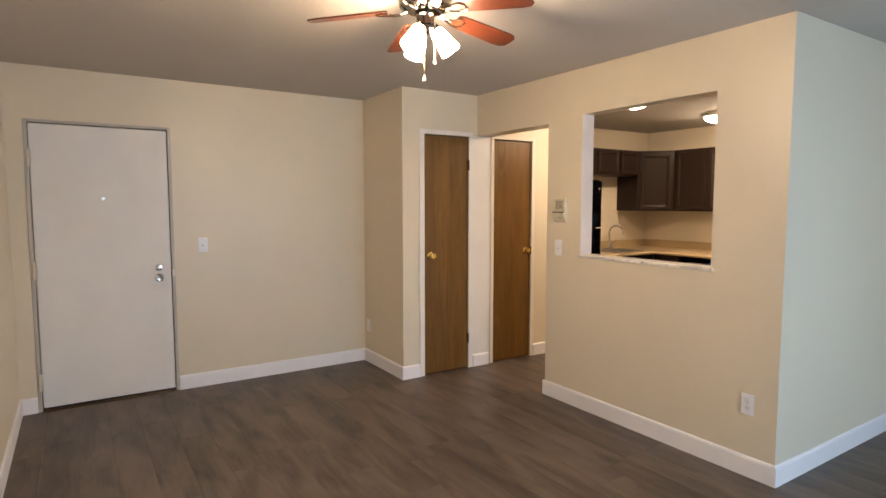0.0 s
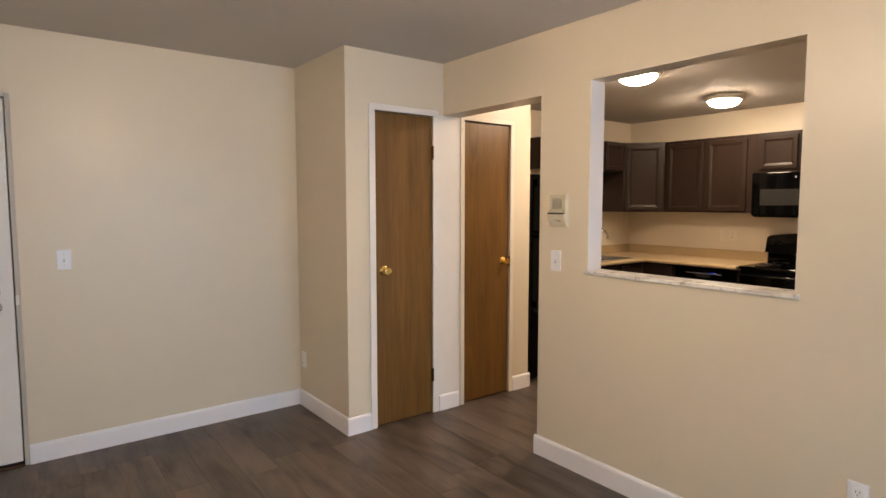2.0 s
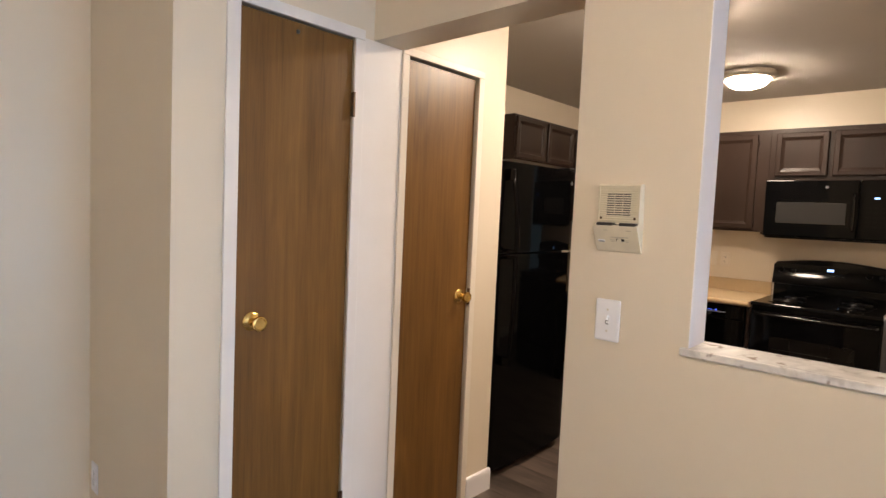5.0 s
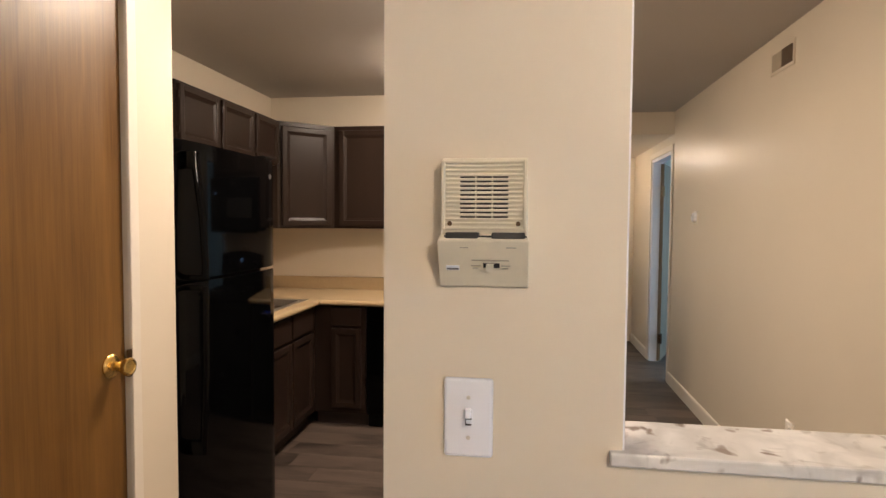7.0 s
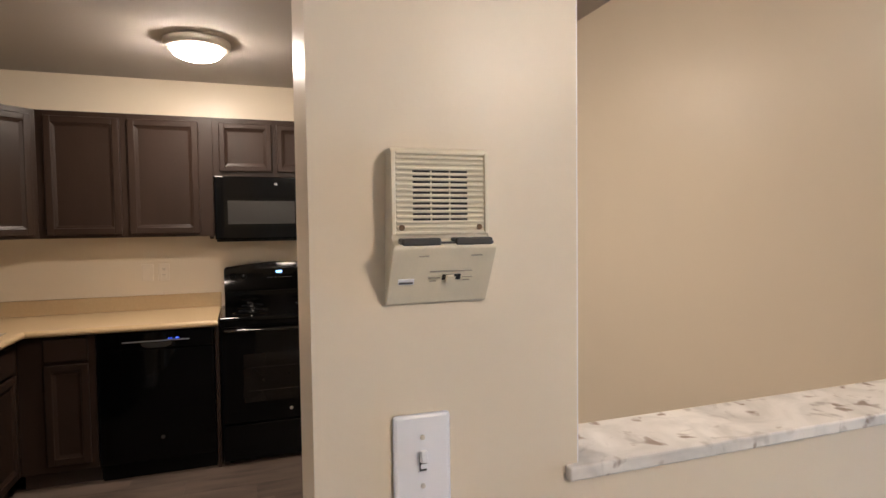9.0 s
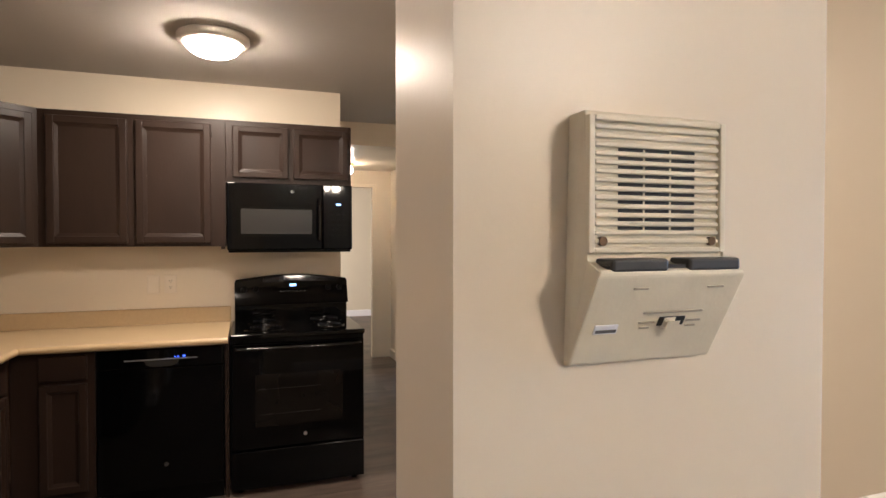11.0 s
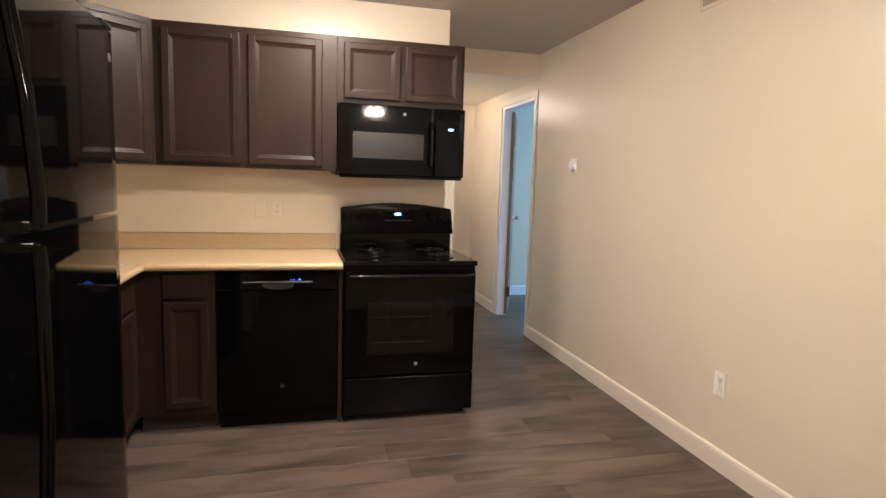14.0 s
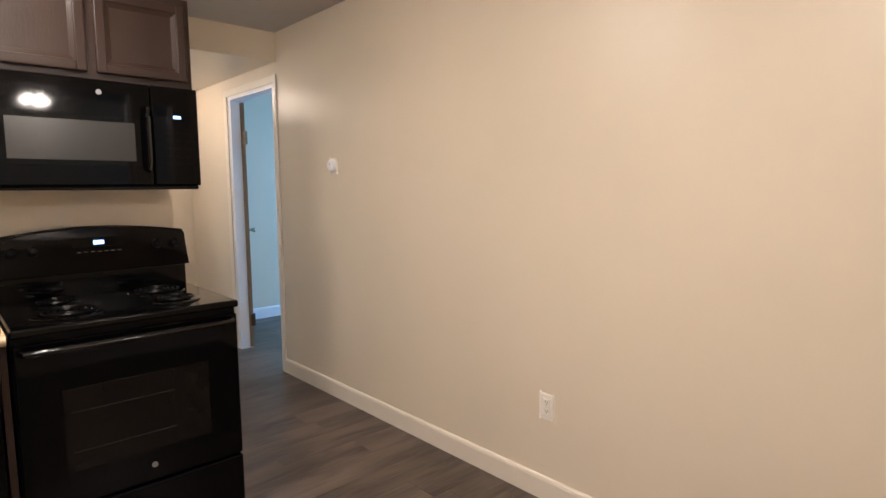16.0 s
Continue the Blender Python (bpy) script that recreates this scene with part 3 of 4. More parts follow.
def outlet(x, y, z, side, material=None):
    m = facing(x, y, z, side)
    mt = material or M_PLATE
    th = group_thing("wall_outlet", m.translation, "white duplex electrical outlet on the wall" if mt is M_PLATE else "cream painted duplex electrical outlet on the wall", "outlet", "wall outlets")
    part("plate", rounded_plate(m, 0.072, 0.117, 0.006), mt, th)
    for v in (-0.0195, 0.0195):
        r = part("receptacle", box(-0.0165, 0.0165, v - 0.014, v + 0.014, 0.006, 0.0078, 0.004, m), mt, th)
        for u, hh in ((-0.0062, 0.0042), (0.0062, 0.0036)):
            part("slot", box(u - 0.0011, u + 0.0011, v - hh + 0.003, v + hh + 0.003, 0.0072, 0.0082, 0, m), M_DARK, r)
        part("ground_hole", lathe([(0, 0.0082), (0.0024, 0.0082), (0.0024, 0.007)], m @ pose(0, v - 0.0075, 0), 10), M_DARK, r)
    part("screw", lathe([(0, 0.0078), (0.0028, 0.0074), (0.0032, 0.006)], m, 12), M_PLATE2, th)
    return th


toggle_switch(1.054, YN, 1.172, "-y")
toggle_switch(XW, 3.170, 1.175, "-x")
outlet(XW, 1.688, 0.405, "-x")
outlet(2.495, 4.903, 0.352, "-x")
outlet(5.43, YR, 0.425, "+y", M_PALEP)
outlet(XE, 3.905, 1.165, "-x", M_CREAMP)
outlet(13.4, 2.62, 0.40, "-x", M_PLATE)
m = facing(XE, 4.005, 1.165, "-x")
th = group_thing("blank_plate", m.translation, "ivory blank wall plate above the counter", "wall plate")
part("plate", rounded_plate(m, 0.072, 0.117, 0.006), M_CREAMP, th)

# intercom
def intercom():
    w, h = 0.128, 0.180
    m = facing(XW, 3.149, 1.367, "-x")
    mu = m @ pose(0, 0.004, -0.007)
    th = group_thing("intercom", m.translation, "aged ivory plastic wall intercom with speaker grille", "intercom")
    iv = M_IVORY
    hw = w / 2
    # side profile: thin above, wedge-shaped below
    prof = [(0, 0), (0.008, 0.002), (0.044, 0.069), (0.043, 0.073), (0.024, 0.077), (0.022, 0.183), (0.019, 0.185), (0, 0.185)]
    bm = bmesh.new()
    a = [bm.verts.new(m @ Vector((-hw + (0.0 if z < 0.07 else 0.004), z, n))) for n, z in prof]
    b = [bm.verts.new(m @ Vector((hw - (0.0 if z < 0.07 else 0.004), z, n))) for n, z in prof]
    for i in range(len(prof)):
        j = (i + 1) % len(prof)
        bm.faces.new((a[i], a[j], b[j], b[i]))
    bm.faces.new(a), bm.faces.new(b)
    bmesh.ops.bevel(bm, geom=list(bm.edges), offset=0.0018, segments=2, affect="EDGES", profile=0.5)
    part("housing", bm, iv, th)
    gr = box(-0.057, 0.057, 0.082, 0.174, 0.029, 0.0305, 0, mu)
    g = part("grille_back", gr, M_IVORY, th)
    # frame round the slats
    for a0, a1, b0, b1 in ((-0.060, -0.055, 0.080, 0.177), (0.055, 0.060, 0.080, 0.177), (-0.055, 0.055, 0.080, 0.084), (-0.055, 0.055, 0.173, 0.177)):
        part("grille_frame", box(a0, a1, b0, b1, 0.029, 0.0345, 0.001, mu), iv, th)
    n = 14
    for i in range(n):
        v = 0.0885 + i * 0.0062
        part("slat", box(-0.0545, 0.0545, v - 0.0018, v + 0.0018, 0.0306, 0.0336, 0.0011, mu), iv, g)
        if 1 <= i <= 10:
            for u in (-0.0232, 0, 0.0232):
                part("speaker_slot", box(u - 0.0105, u + 0.0105, v + 0.0019, v + 0.0043, 0.0303, 0.0309, 0, mu), M_DARK, g)
    for u in (-0.048, 0.048):
        part("screw_hole", lathe([(0, 0.0342), (0.0034, 0.0342), (0.0034, 0.030)], mu @ pose(u, 0.0885, 0), 14), M_BRONZE, th)
    for u0, u1 in ((-0.052, -0.006), (0.012, 0.058)):
        part("push_bar", box(u0, u1, 0.0715, 0.0805, 0.022, 0.044, 0.002, m), M_GREYP, th, "dark grey push bar")
    part("bar_recess", box(-0.054, 0.060, 0.0700, 0.0760, 0.020, 0.0405, 0, m), M_GREYP, th)
    # sloping lower face
    ms = m @ pose(0, 0.002, 0.0083, 28.2) @ pose(0, 0.0055, 0)
    sl = part("slider_slot", box(0.000, 0.023, 0.0270, 0.0345, 0, 0.0008, 0, ms), M_DARK, th)
    part("slider", box(0.0055, 0.0135, 0.0250, 0.0330, 0.0006, 0.0055, 0.0014, ms), iv, th)
    bd = part("badge", box(-0.053, -0.034, 0.0225, 0.0300, 0, 0.0010, 0, ms), M_PLATE, th, "small pale badge")
    part("badge_bar", box(-0.052, -0.035, 0.0235, 0.0262, 0.0008, 0.0014, 0, ms), M_BADGE, bd, "dark grey bar")
    for u0, u1, v0, v1 in ((-0.016, 0.036, 0.0385, 0.0400), (-0.017, -0.003, 0.0300, 0.0312), (-0.015, -0.007, 0.0255, 0.0267),
                           (0.025, 0.038, 0.0300, 0.0312), (0.026, 0.035, 0.0255, 0.0267), (-0.032, -0.020, 0.0595, 0.0608), (0.032, 0.046, 0.0595, 0.0608)):
        part("print_bar", box(u0, u1, v0, v1, 0.0002, 0.0012, 0, ms), M_INK, th)


intercom()

# sensor knob and vent on the long wall
m = facing(7.10, YR, 1.512, "+y")
th = group_thing("thermostat", m.translation, "small round white thermostat on the wall", "thermostat")
part("plate", rounded_plate(m, 0.080, 0.098, 0.007), M_PALEP, th)
dl = part("dial", lathe([(0, 0.036), (0.028, 0.036), (0.034, 0.032), (0.037, 0.020), (0.038, 0.007)], m @ pose(0, 0.002, 0), 32), M_PLATE, th, "round white dial", True)
part("pointer", box(-0.0015, 0.0015, 0.004, 0.024, 0.0355, 0.0375, 0.0005, m), M_INK, dl)
m = facing(5.79, YR, 2.262, "+y")
th = group_thing("air_vent", m.translation, "cream wall air vent with open dark louvres", "air vent")
part("vent_frame", box(0, 0.27, 0, 0.125, 0, 0.006, 0.002, m), M_WALL, th)
part("duct", box(0.135, 0.250, 0.018, 0.107, 0.0055, 0.0075, 0, m), M_BRONZE, th)
part("cover", box(0.018, 0.128, 0.018, 0.107, 0.0055, 0.009, 0.001, m), M_COVER, th)
for i in range(8):
    part("louvre", box(0.135, 0.250, -0.0045, 0.0045, -0.0008, 0.0008, 0, m @ pose(0, 0.024 + i * 0.0112, 0.010, 55)), M_VENT, th)


# ---- ceiling lights ----


def dome_light(x, y, z, material=None):
    m = facing(x, y, z, "down")
    th = group_thing("ceiling_light", m.translation, "lit flush ceiling light with nickel rim and glass dome", "ceiling light", "kitchen ceiling lights")
    part("rim", lathe([(0, 0), (0.160, 0), (0.171, 0.008), (0.172, 0.026), (0.165, 0.040), (0.150, 0.047), (0.138, 0.048), (0.134, 0.044), (0, 0.042)], m, 48), M_NICKEL, th, "brushed nickel rim", True)
    part("dome", lathe([(0.1345, 0.044), (0.129, 0.060), (0.114, 0.078), (0.087, 0.093), (0.050, 0.102), (0, 0.106)], m, 48), material or M_DOME, th, "glowing frosted glass dome", True)


dome_light(4.50, 3.50, H, M_DOME2)
dome_light(5.97, 3.59, H)
m = facing(9.05, 2.42, HH, "down")
th = group_thing("ceiling_light", m.translation, "small lit globe light with a brass fitting", "ceiling light")
part("fitting", lathe([(0, 0), (0.075, 0), (0.075, 0.012), (0.055, 0.022), (0.050, 0.034), (0, 0.034)], m, 28), M_BRASS, th, "brass fitting", True)
part("globe", lathe([(0.034, 0.034), (0.055, 0.048), (0.064, 0.072), (0.061, 0.096), (0.046, 0.118), (0.024, 0.128), (0, 0.130)], m, 28), M_GLOBE, th, "glowing white globe", True)


# ---- ceiling fan ----
def ceiling_fan(cx, cy, zb, first, shade_turn):
    th = group_thing("ceiling_fan", (cx, cy, H), "five-blade ceiling fan with cherry blades and three lit shades", "ceiling fan")
    up = pose(cx, cy, 0)
    part("canopy", lathe([(0, H), (0.085, H), (0.085, H - 0.012), (0.070, H - 0.030), (0.045, H - 0.036), (0.045, zb + 0.085), (0, zb + 0.085)], up, 36), M_CHROME, th, "polished canopy", True)
    part("motor", lathe([(0, zb + 0.085), (0.060, zb + 0.085), (0.108, zb + 0.070), (0.118, zb + 0.050), (0.112, zb + 0.020), (0.085, zb + 0.006), (0.058, zb + 0.000), (0, zb + 0.000)], up, 40), M_FANMETAL, th, "polished motor housing", True)
    for i in range(5):
        mb = pose(cx, cy, zb, 0, 0, first + 72 * i)
        mt = mb @ pose(0.165, 0, 0, 0, 6.5, 0) @ pose(-0.165, 0, 0, -11, 0, 0)
        r0, r1 = 0.165, 0.510
        pts = [(r0, -0.042), (r0 + 0.02, -0.050), (r1 - 0.06, -0.060), (r1 - 0.02, -0.054), (r1, -0.036), (r1 + 0.004, 0), (r1, 0.036), (r1 - 0.02, 0.054), (r1 - 0.06, 0.060), (r0 + 0.02, 0.050), (r0, 0.042)]
        bl = part("blade", outline(pts, -0.003, 0.003, mt, 0.001), M_CHERRY, th, "cherry-red wooden blade")
        arm = bmesh.new()
        for s in (-1, 1):
            tube([mt @ Vector(p) for p in ((0.080, s * 0.008, -0.004), (0.110, s * 0.006, -0.014), (0.140, s * 0.014, -0.016), (0.165, s * 0.030, -0.010), (0.195, s * 0.030, -0.007), (0.215, s * 0.012, -0.006), (0.205, 0, -0.006))], 0.0045, 8, arm)
        part("blade_bracket", arm, M_FANMETAL, bl, "polished scrolled blade bracket", True)
    part("light_hub", lathe([(0, zb), (0.044, zb), (0.046, zb - 0.012), (0.040, zb - 0.018), (0.038, zb - 0.052), (0.046, zb - 0.060), (0.044, zb - 0.074), (0.024, zb - 0.088), (0, zb - 0.090)], up, 32), M_FANMETAL, th, "polished light hub", True)
    for i in range(3):
        ms = pose(cx, cy, zb - 0.066, 0, 0, shade_turn + 120 * i) @ pose(0.040, 0, 0, 0, 0, 0) @ pose(0, 0, 0, 0, 180 - 36, 0)
        part("shade_holder", lathe([(0, -0.010), (0.020, -0.010), (0.023, 0.006), (0.023, 0.014), (0, 0.014)], ms, 20), M_FANMETAL, th, "polished shade holder", True)
        part("shade", lathe([(0.020, 0.010), (0.028, 0.018), (0.033, 0.042), (0.038, 0.078), (0.046, 0.122), (0.044, 0.122), (0.036, 0.078), (0.030, 0.044), (0.0, 0.028)], ms, 28), M_SHADE, th, "glowing frosted bell shade", True)
    for dx, dy, z1 in ((0.012, 0.030, zb - 0.285), (0.045, -0.005, zb - 0.215)):
        c = part("pull_chain", tube([(cx + dx, cy + dy, zb - 0.080), (cx + dx, cy + dy, z1 + 0.022)], 0.0016, 8), M_BRASS, th, "thin brass pull chain")
        part("chain_pull", lathe([(0, 0.026), (0.003, 0.024), (0.006, 0.010), (0.008, 0.002), (0.005, 0), (0, 0)], pose(cx + dx, cy + dy, z1), 14), M_IVORY, c, "pale chain pull", True)


ceiling_fan(1.515, 2.225, 2.340, 4.4, 86)


# ---- kitchen cabinets ----


def panel_door(parent, m, w, h, name="door", stile=0.043):
    """A framed cabinet door with a recessed flat panel and a moulded inner edge."""
    d = part(name, box(0.004, w - 0.004, 0.004, h - 0.004, 0, 0.009, 0, m), M_ESP, parent)
    s = stile
    for a0, a1, b0, b1 in ((0, s, 0, h), (w - s, w, 0, h)):
        part("stile", box(a0, a1, b0, b1, 0, 0.022, 0.0060, m), M_ESP, d)
    for b0, b1 in ((0, s), (h - s, h)):
        part("rail", box(s - 0.006, w - s + 0.006, b0, b1, 0, 0.0216, 0.0060, m), M_ESP, d)
    q = 0.017
    bm = bmesh.new()
    inner = [(s, s), (w - s, s), (w - s, h - s), (s, h - s)]
    core = [(s + q, s + q), (w - s - q, s + q), (w - s - q, h - s - q), (s + q, h - s - q)]
    a = [bm.verts.new(m @ Vector((x, y, 0.0165))) for x, y in inner]
    b = [bm.verts.new(m @ Vector((x, y, 0.0095))) for x, y in core]
    c = [bm.verts.new(m @ Vector((x, y, 0.004))) for x, y in core]
    e = [bm.verts.new(m @ Vector((x, y, 0.004))) for x, y in inner]
    for i in range(4):
        j = (i + 1) % 4
        bm.faces.new((a[i], a[j], b[j], b[i])), bm.faces.new((b[i], b[j], c[j], c[i])), bm.faces.new((e[i], e[j], a[j], a[i]))
    part("moulding", bm, M_ESP, d)
    return d


def small_hinges(door, m, w, h, side):
    u = -0.004 if side == "l" else w + 0.004
    for v in (0.06, h - 0.06):
        part("hinge", box(u - 0.004, u + 0.004, v - 0.018, v + 0.018, 0, 0.018, 0.002, m), M_HINGE, door, "small dark cabinet hinge")


def cabinet(name, body, label, material=None):
    x0, x1, y0, y1, z0, z1 = body
    th = group_thing(name, ((x0 + x1) / 2, (y0 + y1) / 2, z0), label, "cabinet", "kitchen cabinets")
    part("body", box(x0, x1, y0, y1, z0, z1, 0.002), M_ESP, th)
    return th


UX = 6.585                    # front of the wall cabinets' frames
UZ0, UZ1 = 1.410, 2.175
# tall pair over the counter
c = cabinet("wall_cabinet", (UX, XE, 3.560, 4.530, UZ0, UZ1), "espresso-brown wall cabinet with two panelled doors")
for y, w, s in ((4.488, 0.400, "l"), (4.046, 0.403, "r")):
    m = facing(UX, y, 1.428, "-x")
    d = panel_door(c, m, w, 0.714)
    small_hinges(d, m, w, 0.714, s)
part("cleat", box(UX + 0.004, UX + 0.030, 3.566, 3.590, 1.392, 1.411, 0.003), M_HINGE, c, "small brown wooden cleat")
# short pair over the microwave
c = cabinet("wall_cabinet", (UX, XE, 2.800, 3.560, 1.797, UZ1), "short espresso-brown wall cabinet above the microwave")
for y, w, s in ((3.521, 0.328, "l"), (3.162, 0.340, "r")):
    m = facing(UX, y, 1.828, "-x")
    d = panel_door(c, m, w, 0.314, stile=0.039)
    small_hinges(d, m, w, 0.314, s)
# diagonal corner cabinet
YU = 4.850
th = group_thing("corner_cabinet", (6.6, 4.9, UZ0), "espresso-brown diagonal corner wall cabinet", "cabinet", "kitchen cabinets")
part("body", outline([(6.290, YU), (UX, 4.530), (XE, 4.530), (XE, YK), (6.290, YK)], UZ0, UZ1, Matrix.Identity(4), 0.0015), M_ESP, th)
dv = Vector((UX - 6.290, 4.530 - YU, 0))
ang = math.degrees(math.atan2(dv.y, dv.x))
m = pose(6.290, YU, 1.428, 0, 0, ang) @ facing(0, 0, 0, "-y") @ pose(0.030, 0, 0)
d = panel_door(th, m, dv.length - 0.06, 0.714)
small_hinges(d, m, dv.length - 0.06, 0.714, "l")
# three short doors over the sink
c = cabinet("wall_cabinet", (5.105, 6.288, YU, YK, 1.855, UZ1), "short espresso-brown wall cabinet over the sink, three doors")
for x, w in ((5.118, 0.383), (5.531, 0.388), (5.945, 0.338)):
    m = facing(x, YU, 1.866, "-y")
    d = panel_door(c, m, w, 0.295, stile=0.039)
    small_hinges(d, m, w, 0.295, "l")

# base cabinets
BX, BY = 6.285, 4.575
th = cabinet("base_cabinet", (BX, XE, 4.195, BY, 0.10, 0.872), "narrow espresso-brown base cabinet with drawer and door")
m = facing(BX, 4.446, 0.727, "-x")
part("drawer_front", box(0, 0.216, 0, 0.128, 0, 0.020, 0.006, m), M_ESP, th)
panel_door(th, facing(BX, 4.446, 0.140, "-x"), 0.216, 0.567, stile=0.040)
part("toe_kick", box(BX + 0.06, XE, 4.195, BY, 0, 0.10), M_ESPIN, th)
th = cabinet("base_cabinet", (5.02, BX, BY, YK, 0.10, 0.872), "espresso-brown sink base cabinet with panelled doors")
for x, w in ((5.06, 0.385), (5.465, 0.385), (5.870, 0.350)):
    part("drawer_front", box(0, w, 0, 0.150, 0, 0.019, 0.005, facing(x, BY, 0.700, "-y")), M_ESP, th)
    panel_door(th, facing(x, BY, 0.125, "-y"), w, 0.555)
part("toe_kick", box(5.02, BX, BY + 0.06, YK, 0, 0.10), M_ESPIN, th)
th = group_thing("end_panel", (6.6, 3.55, 0), "espresso-brown panel between dishwasher and range", "panel")
part("panel", box(BX, XE, 3.540, 3.562, 0, 0.872, 0.002), M_ESP, th)

# countertop, L-shaped, with a hole for the sink
th = group_thing("countertop", (6.5, 4.8, 0.872), "tan laminate L-shaped countertop with backsplash lip", "countertop")
CX, CY = 6.245, 4.530
SX0, SX1, SY0, SY1 = 5.62, 6.19, 4.615, 5.10
bm = union([(*b, 0.874, 0.912) for b in ((CX, XE, 3.542, CY), (SX1, XE, CY, YK), (5.00, SX0, CY, YK), (SX0, SX1, CY, SY0), (SX0, SX1, SY1, YK))])
part("top", bm, M_LAM, th)
ed = tube([(CX, 3.542, 0.893), (CX, CY, 0.893)], 0.019, 14)
part("rounded_edge", ed, M_LAM, th, "", True)
ed = tube([(5.00, CY, 0.893), (CX, CY, 0.893)], 0.019, 14)
part("rounded_edge", ed, M_LAM, th, "", True)
part("backsplash", box(XE - 0.020, XE - 0.001, 3.542, YK - 0.021, 0.912, 1.012, 0.004), M_LAM, th)
part("backsplash", box(5.00, XE - 0.001, YK - 0.020, YK - 0.001, 0.912, 1.012, 0.004), M_LAM, th)

# sink and tap
th = group_thing("kitchen_sink", (5.58, 4.85, 0.912), "stainless steel kitchen sink set into the counter", "sink")
bm = union([(SX0 - 0.025, SX1 + 0.025, SY0 - 0.025, SY0 + 0.02, 0.9125, 0.916), (SX0 - 0.025, SX1 + 0.025, SY1 - 0.07, SY1 + 0.025, 0.9125, 0.916),
            (SX0 - 0.025, SX0 + 0.02, SY0 + 0.02, SY1 - 0.07, 0.9125, 0.916), (SX1 - 0.02, SX1 + 0.025, SY0 + 0.02, SY1 - 0.07, 0.9125, 0.916)])
part("rim", bm, M_STEEL, th)
a, b, y0, y1, zb = SX0 + 0.018, SX1 - 0.018, SY0 + 0.018, SY1 - 0.068, 0.75
bm = union([(a, b, y0, y1, zb, zb + 0.003), (a, a + 0.003, y0, y1, zb, 0.9124), (b - 0.003, b, y0, y1, zb, 0.9124), (a, b, y0, y0 + 0.003, zb, 0.9124), (a, b, y1 - 0.003, y1, zb, 0.9124)])
part("basin", bm, M_STEEL, th)
part("drain", lathe([(0, 0.006), (0.035, 0.006), (0.042, 0.003), (0.042, 0)], pose((a + b) / 2, (y0 + y1) / 2, zb + 0.002), 24), M_CHROME, th)
TX = 6.025
th = group_thing("kitchen_tap", (TX, 5.065, 0.916), "chrome gooseneck kitchen tap with side lever", "tap")
part("base_plate", box(TX - 0.10, TX + 0.10, 5.042, 5.090, 0.916, 0.926, 0.004), M_CHROME, th)
pts = [(TX, 5.065, 0.92), (TX, 5.065, 1.02), (TX, 5.065, 1.13)]
for i in range(1, 13):
    a = math.pi * i / 12
    k = 0.5 - 0.5 * math.cos(a)
    pts.append((TX + 0.13 * k, 5.065 - 0.12 * k, 1.13 + 0.085 * math.sin(a)))
pts.append((TX + 0.13, 4.945, 1.10))
part("spout", tube(pts, 0.0125, 14), M_CHROME, th, "", True)
part("collar", lathe([(0, 0), (0.021, 0), (0.021, 0.035), (0.012, 0.050), (0, 0.050)], pose(TX, 5.065, 0.926), 20), M_CHROME, th, "", True)
part("handle", lathe([(0, 0), (0.018, 0), (0.018, 0.030), (0.012, 0.055), (0, 0.057)], pose(TX + 0.07, 5.065, 0.926), 20), M_CHROME, th, "", True)
part("lever", tube([(TX + 0.07, 5.065, 0.975), (TX + 0.08, 5.05, 1.005), (TX + 0.095, 5.03, 1.03)], 0.006, 10), M_CHROME, th, "", True)

# ---- dishwasher ----
th = group_thing("dishwasher", (6.55, 3.88, 0), "black built-in dishwasher with bar-slot handle", "dishwasher")
DX = 6.268
part("body", box(DX + 0.03, XE, 3.568, 4.188, 0.09, 0.868), M_BLACKT, th)
part("door", box(DX, DX + 0.03, 3.570, 4.186, 0.105, 0.760, 0.005), M_BLACK, th, "glossy black door")
cp = part("control_panel", box(DX - 0.004, DX + 0.03, 3.570, 4.186, 0.764, 0.866, 0.006), M_BLACK, th)
part("pocket_handle", outline([(-0.085, 0.0), (-0.075, -0.020), (-0.045, -0.030), (0.045, -0.030), (0.075, -0.020), (0.085, 0.0)], 0, 0.006, facing(DX - 0.004, 3.878, 0.800, "-x"), 0.001), M_DARK, cp)
part("trim_line", box(3.700 - 3.878, 4.056 - 3.878, 0.006, 0.012, 0.0, 0.010, 0.002, facing(DX - 0.004, 3.878, 0.800, "-x")), M_BADGE2, cp, "grey grip line")
for u in (-0.045, -0.030):
    part("status_light", box(u, u + 0.006, 0.021, 0.024, 0, 0.0045, 0, facing(DX - 0.004, 3.77, 0.797, "-x")), M_BLUE, cp, "blue status light")
part("status_light", box(-0.003, 0.009, 0.021, 0.026, 0, 0.0045, 0, facing(DX - 0.004, 3.77, 0.797, "-x")), M_BLUE, cp, "blue status light")
part("badge", lathe([(0, 0.002), (0.012, 0.002), (0.012, 0)], facing(DX, 3.86, 0.235, "-x"), 24), M_GREYP, th, "small round maker's badge")
part("toe_plate", box(DX + 0.05, DX + 0.07, 3.572, 4.184, 0.0, 0.10), M_BLACKT, th)

